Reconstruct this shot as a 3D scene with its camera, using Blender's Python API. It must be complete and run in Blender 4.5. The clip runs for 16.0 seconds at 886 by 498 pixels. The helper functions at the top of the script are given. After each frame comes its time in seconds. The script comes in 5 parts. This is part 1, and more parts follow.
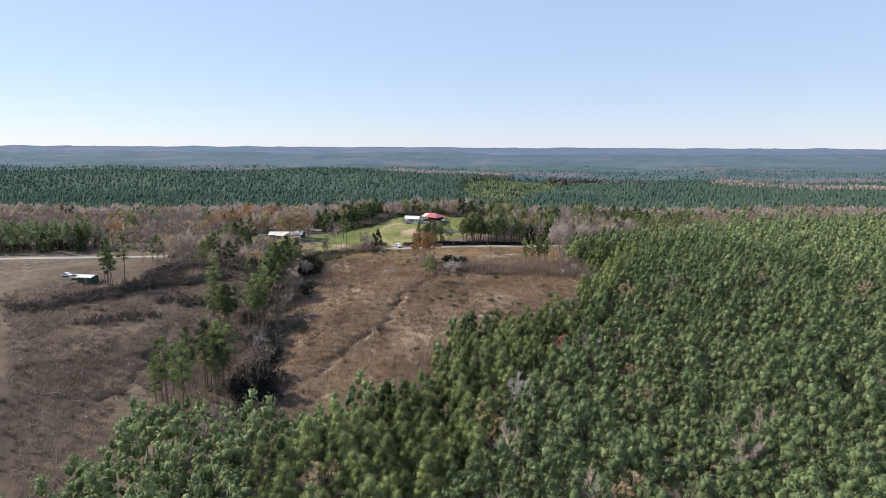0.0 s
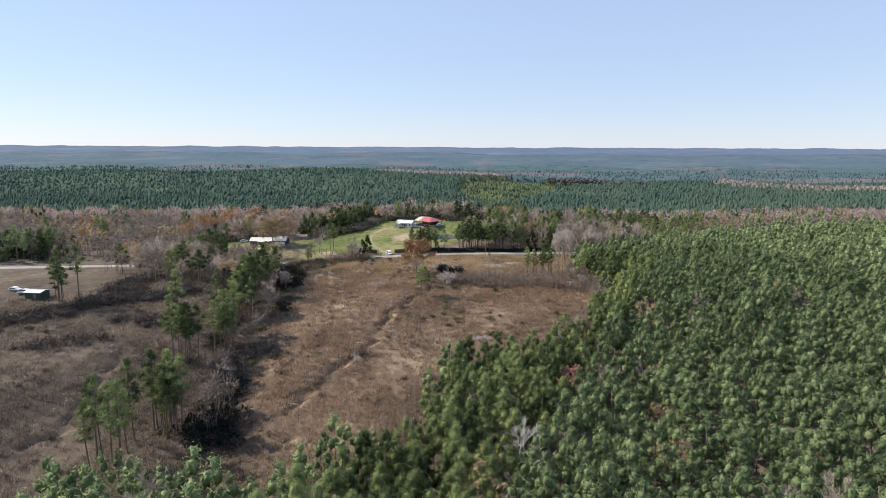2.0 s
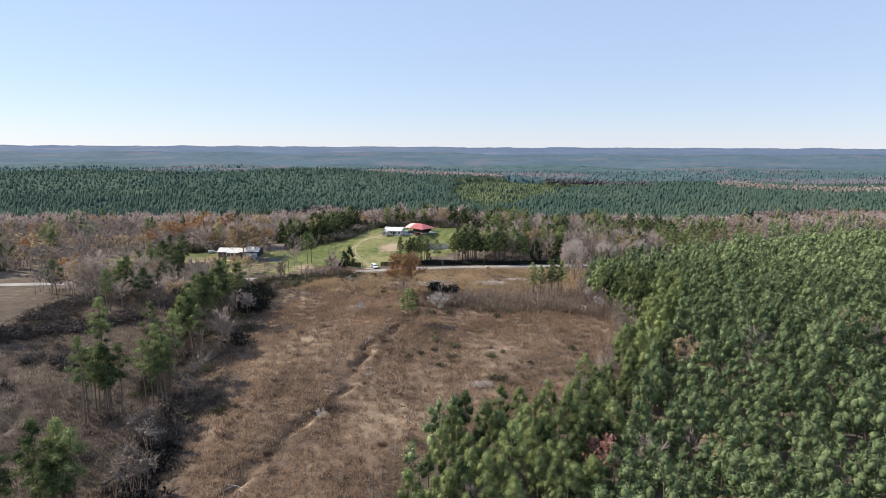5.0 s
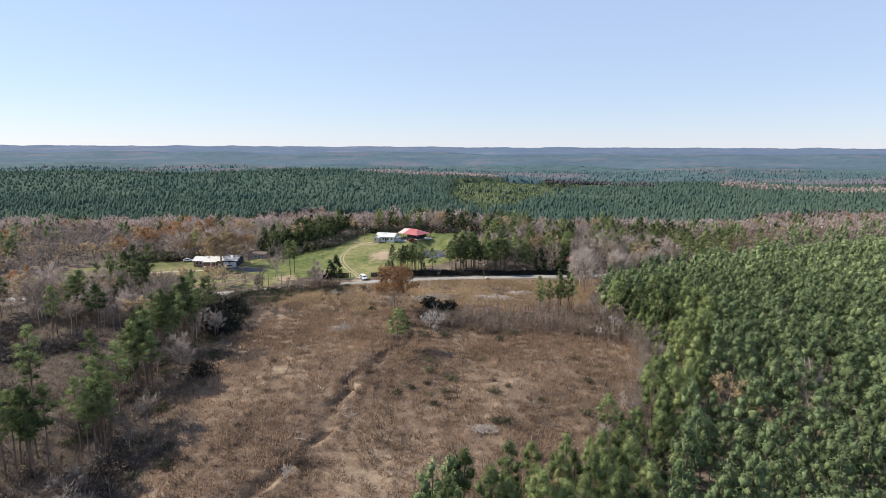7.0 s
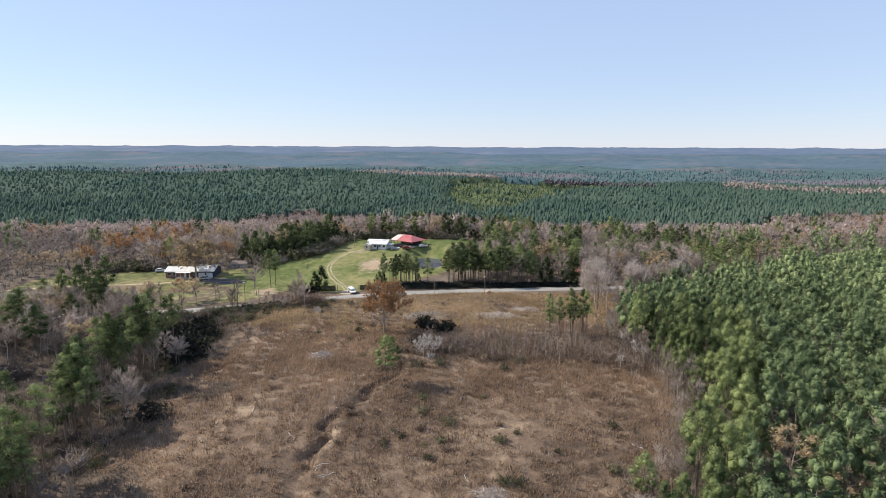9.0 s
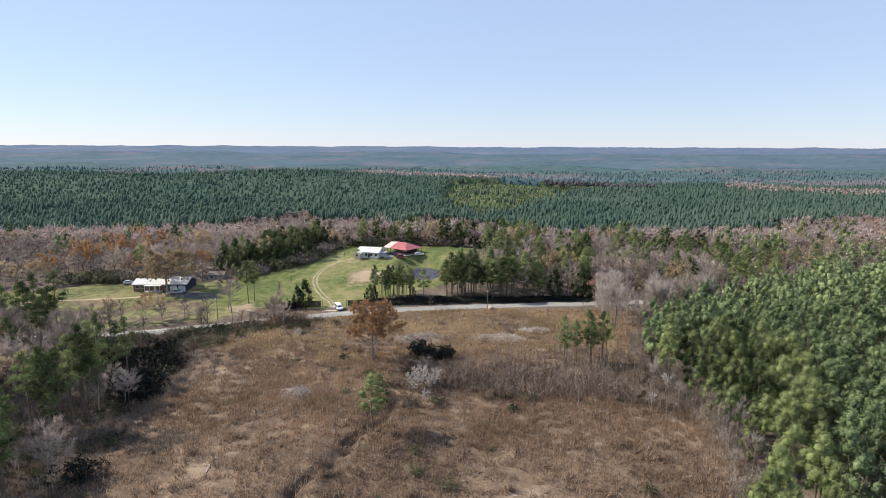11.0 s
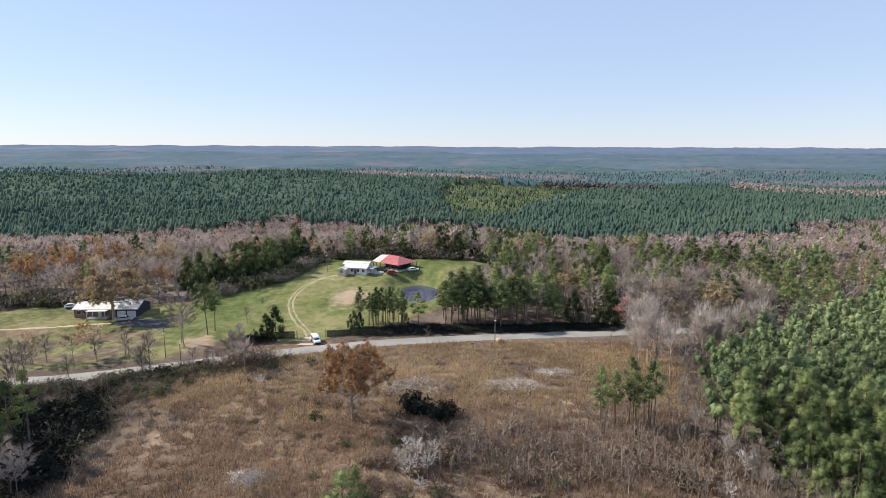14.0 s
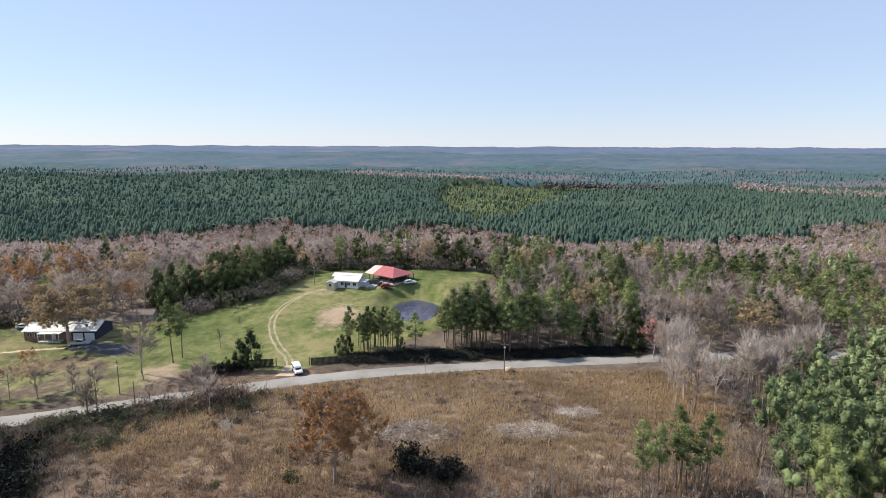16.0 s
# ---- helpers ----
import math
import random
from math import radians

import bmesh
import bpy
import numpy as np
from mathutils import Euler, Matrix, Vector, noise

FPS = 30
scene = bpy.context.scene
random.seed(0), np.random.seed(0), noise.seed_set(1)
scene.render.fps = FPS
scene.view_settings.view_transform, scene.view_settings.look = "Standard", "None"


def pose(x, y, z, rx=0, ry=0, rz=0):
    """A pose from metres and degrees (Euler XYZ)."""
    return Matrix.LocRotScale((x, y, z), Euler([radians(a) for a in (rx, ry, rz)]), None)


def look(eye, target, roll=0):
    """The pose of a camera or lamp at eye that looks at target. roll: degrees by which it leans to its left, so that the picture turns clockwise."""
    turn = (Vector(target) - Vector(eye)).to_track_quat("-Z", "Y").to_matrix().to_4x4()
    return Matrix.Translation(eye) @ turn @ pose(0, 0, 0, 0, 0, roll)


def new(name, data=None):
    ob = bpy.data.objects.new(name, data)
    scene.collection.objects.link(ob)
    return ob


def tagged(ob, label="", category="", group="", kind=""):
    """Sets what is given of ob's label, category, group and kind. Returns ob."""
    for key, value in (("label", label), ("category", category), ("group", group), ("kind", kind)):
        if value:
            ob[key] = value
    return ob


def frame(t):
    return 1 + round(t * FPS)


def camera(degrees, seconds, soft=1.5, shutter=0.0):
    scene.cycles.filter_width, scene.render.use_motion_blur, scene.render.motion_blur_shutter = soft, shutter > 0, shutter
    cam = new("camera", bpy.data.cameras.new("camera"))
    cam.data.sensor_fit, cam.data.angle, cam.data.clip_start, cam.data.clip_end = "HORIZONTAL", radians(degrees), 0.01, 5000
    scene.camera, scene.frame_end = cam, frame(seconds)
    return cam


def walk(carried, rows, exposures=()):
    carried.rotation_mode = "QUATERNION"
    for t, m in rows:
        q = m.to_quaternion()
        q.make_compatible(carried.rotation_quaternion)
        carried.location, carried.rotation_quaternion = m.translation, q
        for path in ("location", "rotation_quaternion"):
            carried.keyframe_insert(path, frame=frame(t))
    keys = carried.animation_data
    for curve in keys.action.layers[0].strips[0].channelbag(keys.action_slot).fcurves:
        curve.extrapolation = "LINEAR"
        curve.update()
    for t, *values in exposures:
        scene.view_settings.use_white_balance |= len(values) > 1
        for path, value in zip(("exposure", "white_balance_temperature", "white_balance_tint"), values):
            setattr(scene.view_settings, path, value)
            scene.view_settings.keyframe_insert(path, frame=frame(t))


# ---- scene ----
cam = camera(74.0, 16.0, soft=0.85)
# A level, nearly straight flight along +y, about 57 m over the clearing.
ROWS = []
for i in range(33):
    s = i / 32
    ROWS.append((16 * s, pose(8.13 * s * (1 - s), 195 * (s + 0.08 * s * (1 - s)), 57 - 1.8 * s - 1.4 * s * (1 - s),
                              90 - 9.856 - 0.06 * s, 0, 1.465 - 1.909 * s - 0.302 * s * s) @ pose(0, 0, 0, 0, 0, 0.175 - 0.018 * s)))
walk(cam, ROWS, exposures=[(0.0, 0.55), (16.0, 0.55)])

# ---- world and sun ----
SUN_ELEVATION = radians(37)
SUN_WAY = Vector((-0.96, 0.28, 0)).normalized()  # towards the sun, on the plan
world = bpy.data.worlds.new("sky")
scene.world = world
world.use_nodes = True
wn = world.node_tree.nodes
sky = wn.new("ShaderNodeTexSky")
sky.sky_type = "NISHITA"
sky.sun_disc = False
sky.sun_elevation = SUN_ELEVATION
sky.sun_rotation = math.atan2(SUN_WAY.x, SUN_WAY.y)
sky.altitude = 150
sky.air_density = 1.0
sky.dust_density = 0.0
sky.ozone_density = 2.0
# thin high haze whitens the clear sky
haze = wn.new("ShaderNodeMix")
haze.data_type = "RGBA"
haze.inputs[0].default_value = 0.62
haze.inputs[7].default_value = (4.2, 5.15, 7.4, 1)
world.node_tree.links.new(sky.outputs[0], haze.inputs[6])
world.node_tree.links.new(haze.outputs[2], wn["Background"].inputs[0])
wn["Background"].inputs[1].default_value = 0.094
sun = new("sun", bpy.data.lights.new("sun", "SUN"))
sun.data.energy = 5.0
sun.data.angle = radians(0.5)
sun.data.color = (1.0, 0.92, 0.79)
sun.matrix_world = look(Vector((0, 0, 0)) + 300 * (SUN_WAY * math.cos(SUN_ELEVATION) + Vector((0, 0, math.sin(SUN_ELEVATION)))), (0, 0, 0))

# ---- materials ----


def material(name, low, high, scale=0.5, fine=6.0, rough=0.85, bump=0.0, leaf=0.0, metal=0.0, each=0.0, island=0.0, spec=0.3, span=0.25):
    """A surface whose colour wanders between low and high at two scales. leaf: share of light let through;
    each: how much single objects differ; island: how much the single blades differ."""
    m = bpy.data.materials.new(name)
    m.use_nodes = True
    n, l = m.node_tree.nodes, m.node_tree.links
    p = n["Principled BSDF"]
    geo = n.new("ShaderNodeNewGeometry")
    big, small = n.new("ShaderNodeTexNoise"), n.new("ShaderNodeTexNoise")
    for t, s in ((big, scale), (small, fine)):
        t.inputs["Scale"].default_value = s
        t.inputs["Detail"].default_value = 4
        l.new(geo.outputs["Position"], t.inputs["Vector"])
    add = n.new("ShaderNodeMath")
    add.operation = "MULTIPLY_ADD"
    add.inputs[1].default_value = 0.45
    l.new(small.outputs["Fac"], add.inputs[0])
    sub = n.new("ShaderNodeMath")
    sub.operation = "SUBTRACT"
    sub.inputs[1].default_value = 0.22
    l.new(big.outputs["Fac"], sub.inputs[0])
    l.new(sub.outputs[0], add.inputs[2])
    fac = add.outputs[0]
    for amount, node, socket in ((each, "ShaderNodeObjectInfo", "Random"), (island, "ShaderNodeNewGeometry", "Random Per Island")):
        if amount:
            src = n.new(node)
            k = n.new("ShaderNodeMath")
            k.operation = "MULTIPLY_ADD"
            k.inputs[1].default_value = amount
            l.new(src.outputs[socket], k.inputs[0])
            half = n.new("ShaderNodeMath")
            half.operation = "SUBTRACT"
            half.inputs[1].default_value = amount / 2
            l.new(fac, half.inputs[0])
            l.new(half.outputs[0], k.inputs[2])
            fac = k.outputs[0]
    ramp = n.new("ShaderNodeValToRGB")
    ramp.color_ramp.elements[0].position, ramp.color_ramp.elements[1].position = 0.5 - span, 0.5 + span
    ramp.color_ramp.elements[0].color, ramp.color_ramp.elements[1].color = (*low, 1), (*high, 1)
    l.new(fac, ramp.inputs[0])
    l.new(ramp.outputs[0], p.inputs["Base Color"])
    p.inputs["Roughness"].default_value = rough
    p.inputs["Metallic"].default_value = metal
    p.inputs["Specular IOR Level"].default_value = spec
    if bump:
        b = n.new("ShaderNodeBump")
        b.inputs["Strength"].default_value = bump
        b.inputs["Distance"].default_value = 0.3
        l.new(small.outputs["Fac"], b.inputs["Height"])
        l.new(b.outputs[0], p.inputs["Normal"])
    if leaf:
        tr, mix = n.new("ShaderNodeBsdfTranslucent"), n.new("ShaderNodeMixShader")
        l.new(ramp.outputs[0], tr.inputs[0])
        mix.inputs[0].default_value = leaf
        l.new(p.outputs[0], mix.inputs[1])
        l.new(tr.outputs[0], mix.inputs[2])
        l.new(mix.outputs[0], n["Material Output"].inputs[0])
    return m


PINE = material("pine_needles", (0.046, 0.067, 0.028), (0.268, 0.312, 0.130), 0.20, 1.5, 0.85, bump=0.7, leaf=0.22, each=0.5, island=0.14, spec=0.1)
PINE_MID = material("wood_pine_needles", (0.044, 0.070, 0.034), (0.248, 0.308, 0.148), 0.20, 1.5, 0.85, bump=0.7, leaf=0.24, island=0.16, spec=0.1)
# paler than the nearer needles: some distance haze sits in this colour
PINE_MASS = material("pine_wood_needles", (0.062, 0.094, 0.046), (0.330, 0.392, 0.188), 0.20, 1.5, 0.85, bump=0.7, leaf=0.26, island=0.2, spec=0.1, span=0.22)
WEED = material("grey_brown_weeds", (0.108, 0.086, 0.070), (0.315, 0.254, 0.205), 0.05, 0.5, 0.9, leaf=0.35, island=0.34)
PINE_DARK = material("evergreen_leaves", (0.030, 0.046, 0.020), (0.150, 0.175, 0.075), 0.16, 1.6, 0.8, bump=0.7, leaf=0.2, each=0.4, island=0.25, spec=0.1)
# leaf colour taken near-black: shade is painted into these thickets
SHADE_LEAF = material("shade_blackened_thicket_leaves", (0.009, 0.010, 0.010), (0.034, 0.036, 0.029), 0.3, 2.0, 0.9, each=0.3, island=0.3, spec=0.05)
# distance haze is painted into this colour, bluer and paler than near needles
PINE_HAZE = material("haze_tinted_far_needles", (0.068, 0.120, 0.102), (0.138, 0.194, 0.144), 0.010, 0.12, 0.9, leaf=0.45, island=0.26, spec=0.05, span=0.26)


def far_cover(name, green, dark, brown, size):
    """Woods seen from far off: pines with drifts of leafless trees, size metres apart. The colours include haze."""
    m = bpy.data.materials.new(name)
    m.use_nodes = True
    n, l = m.node_tree.nodes, m.node_tree.links
    geo = n.new("ShaderNodeNewGeometry")
    outs = []
    for s, d in ((1 / size, 6), (7 / size, 4), (0.11, 3)):
        t = n.new("ShaderNodeTexNoise")
        t.inputs["Scale"].default_value, t.inputs["Detail"].default_value, t.inputs["Roughness"].default_value = s, d, 0.6
        l.new(geo.outputs["Position"], t.inputs["Vector"])
        outs.append(t.outputs["Fac"])
    r1 = n.new("ShaderNodeValToRGB")
    r1.color_ramp.elements[0].position, r1.color_ramp.elements[1].position = 0.40, 0.62
    r1.color_ramp.elements[0].color, r1.color_ramp.elements[1].color = (*dark, 1), (*green, 1)
    half = n.new("ShaderNodeMix")
    half.inputs[0].default_value = 0.55
    l.new(outs[1], half.inputs[2])
    l.new(outs[2], half.inputs[3])
    l.new(half.outputs[0], r1.inputs[0])
    r2 = n.new("ShaderNodeMapRange")
    r2.inputs[1].default_value, r2.inputs[2].default_value = 0.53, 0.60
    l.new(outs[0], r2.inputs[0])
    mix = n.new("ShaderNodeMix")
    mix.data_type = "RGBA"
    l.new(r2.outputs[0], mix.inputs[0])
    l.new(r1.outputs[0], mix.inputs[6])
    mix.inputs[7].default_value = (*brown, 1)
    p = n["Principled BSDF"]
    l.new(mix.outputs[2], p.inputs["Base Color"])
    p.inputs["Roughness"].default_value, p.inputs["Specular IOR Level"].default_value = 0.95, 0.05
    return m


# haze painted in: each farther cover is bluer and paler
WOODS_HAZE = far_cover("far_woods", (0.088, 0.132, 0.134), (0.058, 0.098, 0.108), (0.138, 0.132, 0.146), 260)
HILLS_HAZE = far_cover("haze_tinted_hills", (0.094, 0.136, 0.162), (0.072, 0.112, 0.146), (0.122, 0.136, 0.164), 300)
HORIZON_HAZE = far_cover("haze_tinted_horizon", (0.112, 0.148, 0.205), (0.096, 0.132, 0.195), (0.136, 0.158, 0.212), 400)
SAPLING = material("sapling_bark", (0.150, 0.118, 0.096), (0.34, 0.28, 0.235), 0.12, 2.0, 0.9, island=0.3)
YOUNG_PINE = material("young_pine_needles", (0.072, 0.110, 0.058), (0.190, 0.222, 0.112), 0.03, 0.3, 0.9, leaf=0.35, island=0.35, spec=0.05)
BARK = material("pine_bark", (0.10, 0.075, 0.055), (0.22, 0.165, 0.125), 0.6, 5.0, 0.9)
TWIG = material("bare_grey_twigs", (0.200, 0.165, 0.142), (0.54, 0.455, 0.400), 0.10, 1.6, 0.9, leaf=0.25, each=0.4, island=0.18)
TWIG_PALE = material("pale_bleached_wood", (0.34, 0.31, 0.28), (0.64, 0.60, 0.55), 0.2, 3.0, 0.85, island=0.4)
TWIG_LIGHT = material("light_grey_twigs", (0.255, 0.215, 0.188), (0.54, 0.470, 0.415), 0.15, 2.0, 0.9, leaf=0.3, each=0.3, island=0.18)
TWIG_DARK = material("dark_far_stand", (0.080, 0.075, 0.088), (0.170, 0.150, 0.160), 0.03, 0.2, 0.9, leaf=0.2, island=0.3)
TWIG_ROSE = material("far_bare_crowns", (0.235, 0.190, 0.174), (0.53, 0.430, 0.385), 0.014, 0.10, 0.9, leaf=0.38, island=0.2, span=0.30)
TWIG_RUST = material("far_rust_crowns", (0.215, 0.125, 0.082), (0.43, 0.275, 0.170), 0.02, 0.15, 0.9, leaf=0.35, island=0.3)
OAK_LEAF = material("rust_orange_leaves", (0.22, 0.112, 0.048), (0.50, 0.285, 0.125), 0.3, 3.0, 0.7, leaf=0.4, each=0.3, island=0.4)
TAN_LEAF = material("tan_oak_leaves", (0.32, 0.240, 0.138), (0.58, 0.450, 0.280), 0.3, 3.0, 0.7, leaf=0.45, each=0.3, island=0.3)
RED_LEAF = material("dull_red_leaves", (0.27, 0.115, 0.095), (0.48, 0.265, 0.225), 0.3, 3.0, 0.7, leaf=0.4, island=0.4)
SCRUB = material("brown_scrub_twigs", (0.115, 0.082, 0.058), (0.30, 0.215, 0.155), 0.15, 2.0, 0.9, each=0.3, island=0.4)
BRUSH = material("dark_dead_brush", (0.036, 0.029, 0.026), (0.135, 0.108, 0.092), 0.15, 2.0, 0.9, island=0.4)
STRAW = material("dry_broom_grass", (0.172, 0.116, 0.079), (0.425, 0.298, 0.200), 0.05, 0.5, 0.9, leaf=0.4, island=0.34)
TAN_STRAW = material("pale_tan_grass", (0.250, 0.180, 0.108), (0.540, 0.405, 0.250), 0.05, 0.5, 0.9, leaf=0.4, island=0.3)
GREEN_SCRUB = material("olive_scrub_leaves", (0.050, 0.054, 0.032), (0.165, 0.158, 0.092), 0.2, 2.0, 0.85, leaf=0.2, each=0.5, island=0.4, spec=0.1)
ROAD = material("worn_grey_asphalt", (0.20, 0.19, 0.175), (0.32, 0.305, 0.28), 0.15, 3.0, 0.9, bump=0.05)
DIRT = material("pale_dirt", (0.33, 0.25, 0.17), (0.52, 0.42, 0.30), 0.3, 3.0, 0.95, bump=0.2)
RUT = material("worn_grassy_dirt", (0.215, 0.185, 0.105), (0.385, 0.330, 0.225), 0.5, 2.0, 0.95, bump=0.2)

# ---- land ----
rng = np.random.default_rng(7)


def smooth(e0, e1, v):
    k = np.clip((v - e0) / (e1 - e0), 0, 1)
    return k * k * (3 - 2 * k)


def waves(x, y, size, seed):
    """A cheap soft wander between about -1 and 1, its hills about size metres apart."""
    r = np.random.default_rng(seed)
    out = 0
    for k in range(6):
        a, f, ph = r.uniform(0, 6.283), 6.283 / size * r.uniform(0.6, 1.7), r.uniform(0, 6.283)
        out = out + np.sin(f * (x * math.cos(a) + y * math.sin(a)) + ph)
    return out / 3.2


def along(points, x, y):
    """Distance from (x, y) to a broken line, and how far along it (0 to 1)."""
    best, where = np.full(np.shape(x), 1e9), np.zeros(np.shape(x))
    for i in range(len(points) - 1):
        (ax, ay), (bx, by) = points[i], points[i + 1]
        dx, dy = bx - ax, by - ay
        k = np.clip(((x - ax) * dx + (y - ay) * dy) / (dx * dx + dy * dy), 0, 1)
        d = np.hypot(x - ax - k * dx, y - ay - k * dy)
        where = np.where(d < best, (i + k) / (len(points) - 1), where)
        best = np.minimum(best, d)
    return best, where


def inside(poly, x, y):
    x, y = np.asarray(x, float), np.asarray(y, float)
    c = np.zeros(x.shape, bool)
    for i in range(len(poly)):
        (ax, ay), (bx, by) = poly[i - 1], poly[i]
        if ay != by:
            c ^= ((ay > y) != (by > y)) & (x < (bx - ax) * (y - ay) / (by - ay) + ax)
    return c


ROAD_LINE = [(-420, 262), (-234, 289), (-180, 296), (-150, 299), (-115, 302), (-88, 307), (-69, 314), (-50, 322), (-31, 329), (-18, 332.5), (0, 335.5), (20, 338.5), (40, 341), (60, 343), (90, 345), (160, 344), (320, 330)]
GULLY = [(-6, 278), (-8, 268), (-8, 262), (-10, 254), (-16, 239), (-22, 228), (-24, 216), (-26, 203), (-32, 192), (-38, 181), (-42, 168), (-40, 156)]
GULLY_WEST = [(-99, 196), (-98, 186), (-95.5, 169), (-94, 156), (-96, 140)]
CREEK = [(-76, 292), (-77, 262), (-76, 238), (-72, 215), (-68, 190), (-66, 165), (-54, 148), (-38, 138), (-8, 124)]
POND = (-6.3, 380.0, 8.2, 12.5)
LAWN = [(-58, 338), (-37, 334), (-10, 350), (6, 366), (14, 390), (22, 412), (24, 424), (-10, 426), (-46, 424), (-50, 414), (-56, 400), (-70, 385), (-82, 372), (-140, 372), (-170, 356), (-170, 305), (-112, 308), (-88, 313), (-72, 319)]
LAWN_WEST = [(-240, 294), (-150, 303), (-128, 300), (-128, 262), (-138, 236), (-170, 222), (-230, 215), (-260, 250)]
PINE_WOOD = [(-100, 10), (-80, 78), (-71, 90), (-74, 112), (-73, 128), (-62, 129), (-48, 124), (-38, 122), (-31, 130), (-27, 145), (-20, 146), (-13, 140), (-5, 150), (-7, 170), (0, 184), (11, 187), (23, 187), (33, 192), (40, 201), (49, 217), (55, 233), (56, 250), (52, 265), (52, 281), (63, 298), (73, 310), (90, 322), (115, 338), (150, 360), (260, 400), (420, 420), (420, -60), (0, -60)]
EDGE_X, EDGE_Y = (-700, -500, -289, -247, -202, -140, -60, 13, 69, 113, 193, 265, 360, 520, 900), (540, 580, 618, 652, 694, 750, 708, 716, 656, 618, 618, 642, 722, 770, 860)  # where the valley meets the planted ridge


def height(x, y):
    """The land's height in metres."""
    x, y = np.asarray(x, float), np.asarray(y, float)
    z = 0.5 * waves(x, y, 60, 3) + 0.15 * waves(x, y, 14, 4)
    near = 1 - smooth(430, 520, y)
    z = z * near
    z = z + 7.6 * np.exp(-((x + 18) / 75) ** 2 - ((y - 412) / 45) ** 2)
    # the land falls away to a creek bottom in the south
    z = z - (12 - 6 * smooth(40, 90, x) - 7 * smooth(-84, -125, x)) * (1 - smooth(140, 250, y))
    z = z - 3.4 * np.exp(-(along(CREEK, x, y)[0] / 13) ** 2)
    z = z + 3.6 * np.exp(-((x + 160) / 45) ** 2 - ((y - 246) / 40) ** 2)
    for line, deep, wide in ((GULLY, 2.3, 1.1), (GULLY_WEST, 2.3, 1.2)):
        d, k = along(line, x + 1.5 * waves(x, y, 11, 9), y)
        z = z - deep * np.exp(-(d / wide) ** 2) * np.sin(np.pi * np.clip(k, 0.04, 0.96)) ** 0.4 * (0.55 + 0.5 * waves(x, y, 16, 19))
    d = along(ROAD_LINE, x, y)[0]
    z = z * (0.12 + 0.88 * smooth(3.5, 16, d)) - 0.0
    # pond hollow
    q = np.hypot((x - POND[0]) / POND[2], (y - POND[1]) / POND[3])
    z = np.where(q < 1.9, z + (3.0 - z) * (1 - smooth(1.05, 1.9, q)), z) - 1.2 * (1 - smooth(0.8, 1.05, q))
    # the valley behind, the planted ridge, and the hills beyond
    z = z - 24 * smooth(440, 600, y) + (20 - 16 * smooth(0, 220, x)) * smooth(640, 1120, y) - (12 - 12 * smooth(0, 220, x)) * smooth(1150, 1550, y)
    z = z + (6 * waves(x, y, 420, 21)) * smooth(560, 900, y)
    far = smooth(1300, 2600, y)
    z = z + far * (5 * waves(x, y, 700, 22) + 3 * waves(x, 2.2 * y, 500, 27)) * (1 - 0.6 * smooth(2600, 4200, y)) + 56 * smooth(1700, 4700, y) + 1.5 * smooth(3600, 4600, y) * waves(x, y, 1500, 25)
    side = smooth(420, 2600, np.abs(x)) * (1 - smooth(900, 1500, y))
    return z + side * 10 * waves(x, y, 500, 24)


def near_side(x, y):
    """South of the road."""
    return y < np.interp(x, [p[0] for p in ROAD_LINE], [p[1] for p in ROAD_LINE])


def spread(a, b, step):
    return list(np.arange(a, b, step))


xs = spread(-100, -90, 1.0) + spread(-90, -44, 2.0) + spread(-44, 4, 1.0) + spread(4, 100, 2.0) + spread(100, 270, 4) + [270 * 1.075 ** k for k in range(41)]
xs = sorted([-v for v in spread(100, 270, 4)[1:] + [270 * 1.075 ** k for k in range(41)]] + xs)
ys = [-3000, -1500, -700, -300, -120] + spread(-40, 90, 5) + spread(90, 352, 1.5) + spread(352, 480, 3) + spread(480, 1500, 17) + [1500 * 1.035 ** k for k in range(35)] + [4960]
xs, ys = np.array(xs), np.array(ys)


def tri_mesh(name, verts, tris, mats, which=None, flat=True):
    """A mesh from arrays of vertices and triangles."""
    me = bpy.data.meshes.new(name)
    verts, tris = np.asarray(verts, np.float32), np.asarray(tris, np.int32)
    me.vertices.add(len(verts))
    me.vertices.foreach_set("co", verts.ravel())
    me.loops.add(tris.size)
    me.loops.foreach_set("vertex_index", tris.ravel())
    me.polygons.add(len(tris))
    me.polygons.foreach_set("loop_start", np.arange(0, tris.size, 3, dtype=np.int32))
    if which is not None:
        me.polygons.foreach_set("material_index", np.asarray(which, np.int32))
    me.polygons.foreach_set("use_smooth", np.full(len(tris), not flat))
    for m in mats:
        me.materials.append(m)
    me.update(calc_edges=True)
    return me


def sheet(nx, ny):
    i, j = np.meshgrid(np.arange(nx - 1), np.arange(ny - 1))
    a = (j * nx + i).ravel()
    return np.concatenate([np.stack([a, a + 1, a + nx + 1], 1), np.stack([a, a + nx + 1, a + nx], 1)])


gx, gy = np.meshgrid(xs, ys)
gx, gy = gx.ravel(), gy.ravel()
gv = np.stack([gx, gy, height(gx, gy)], 1)
ground_mesh = tri_mesh("ground", gv, sheet(len(xs), len(ys)), [], flat=False)


def edge_soft(poly, x, y, w):
    d = along(list(poly) + [poly[0]], x, y)[0]
    return np.where(inside(poly, x, y), 0.5 + np.minimum(d / w, 0.5), 0.5 - np.minimum(d / w, 0.5))


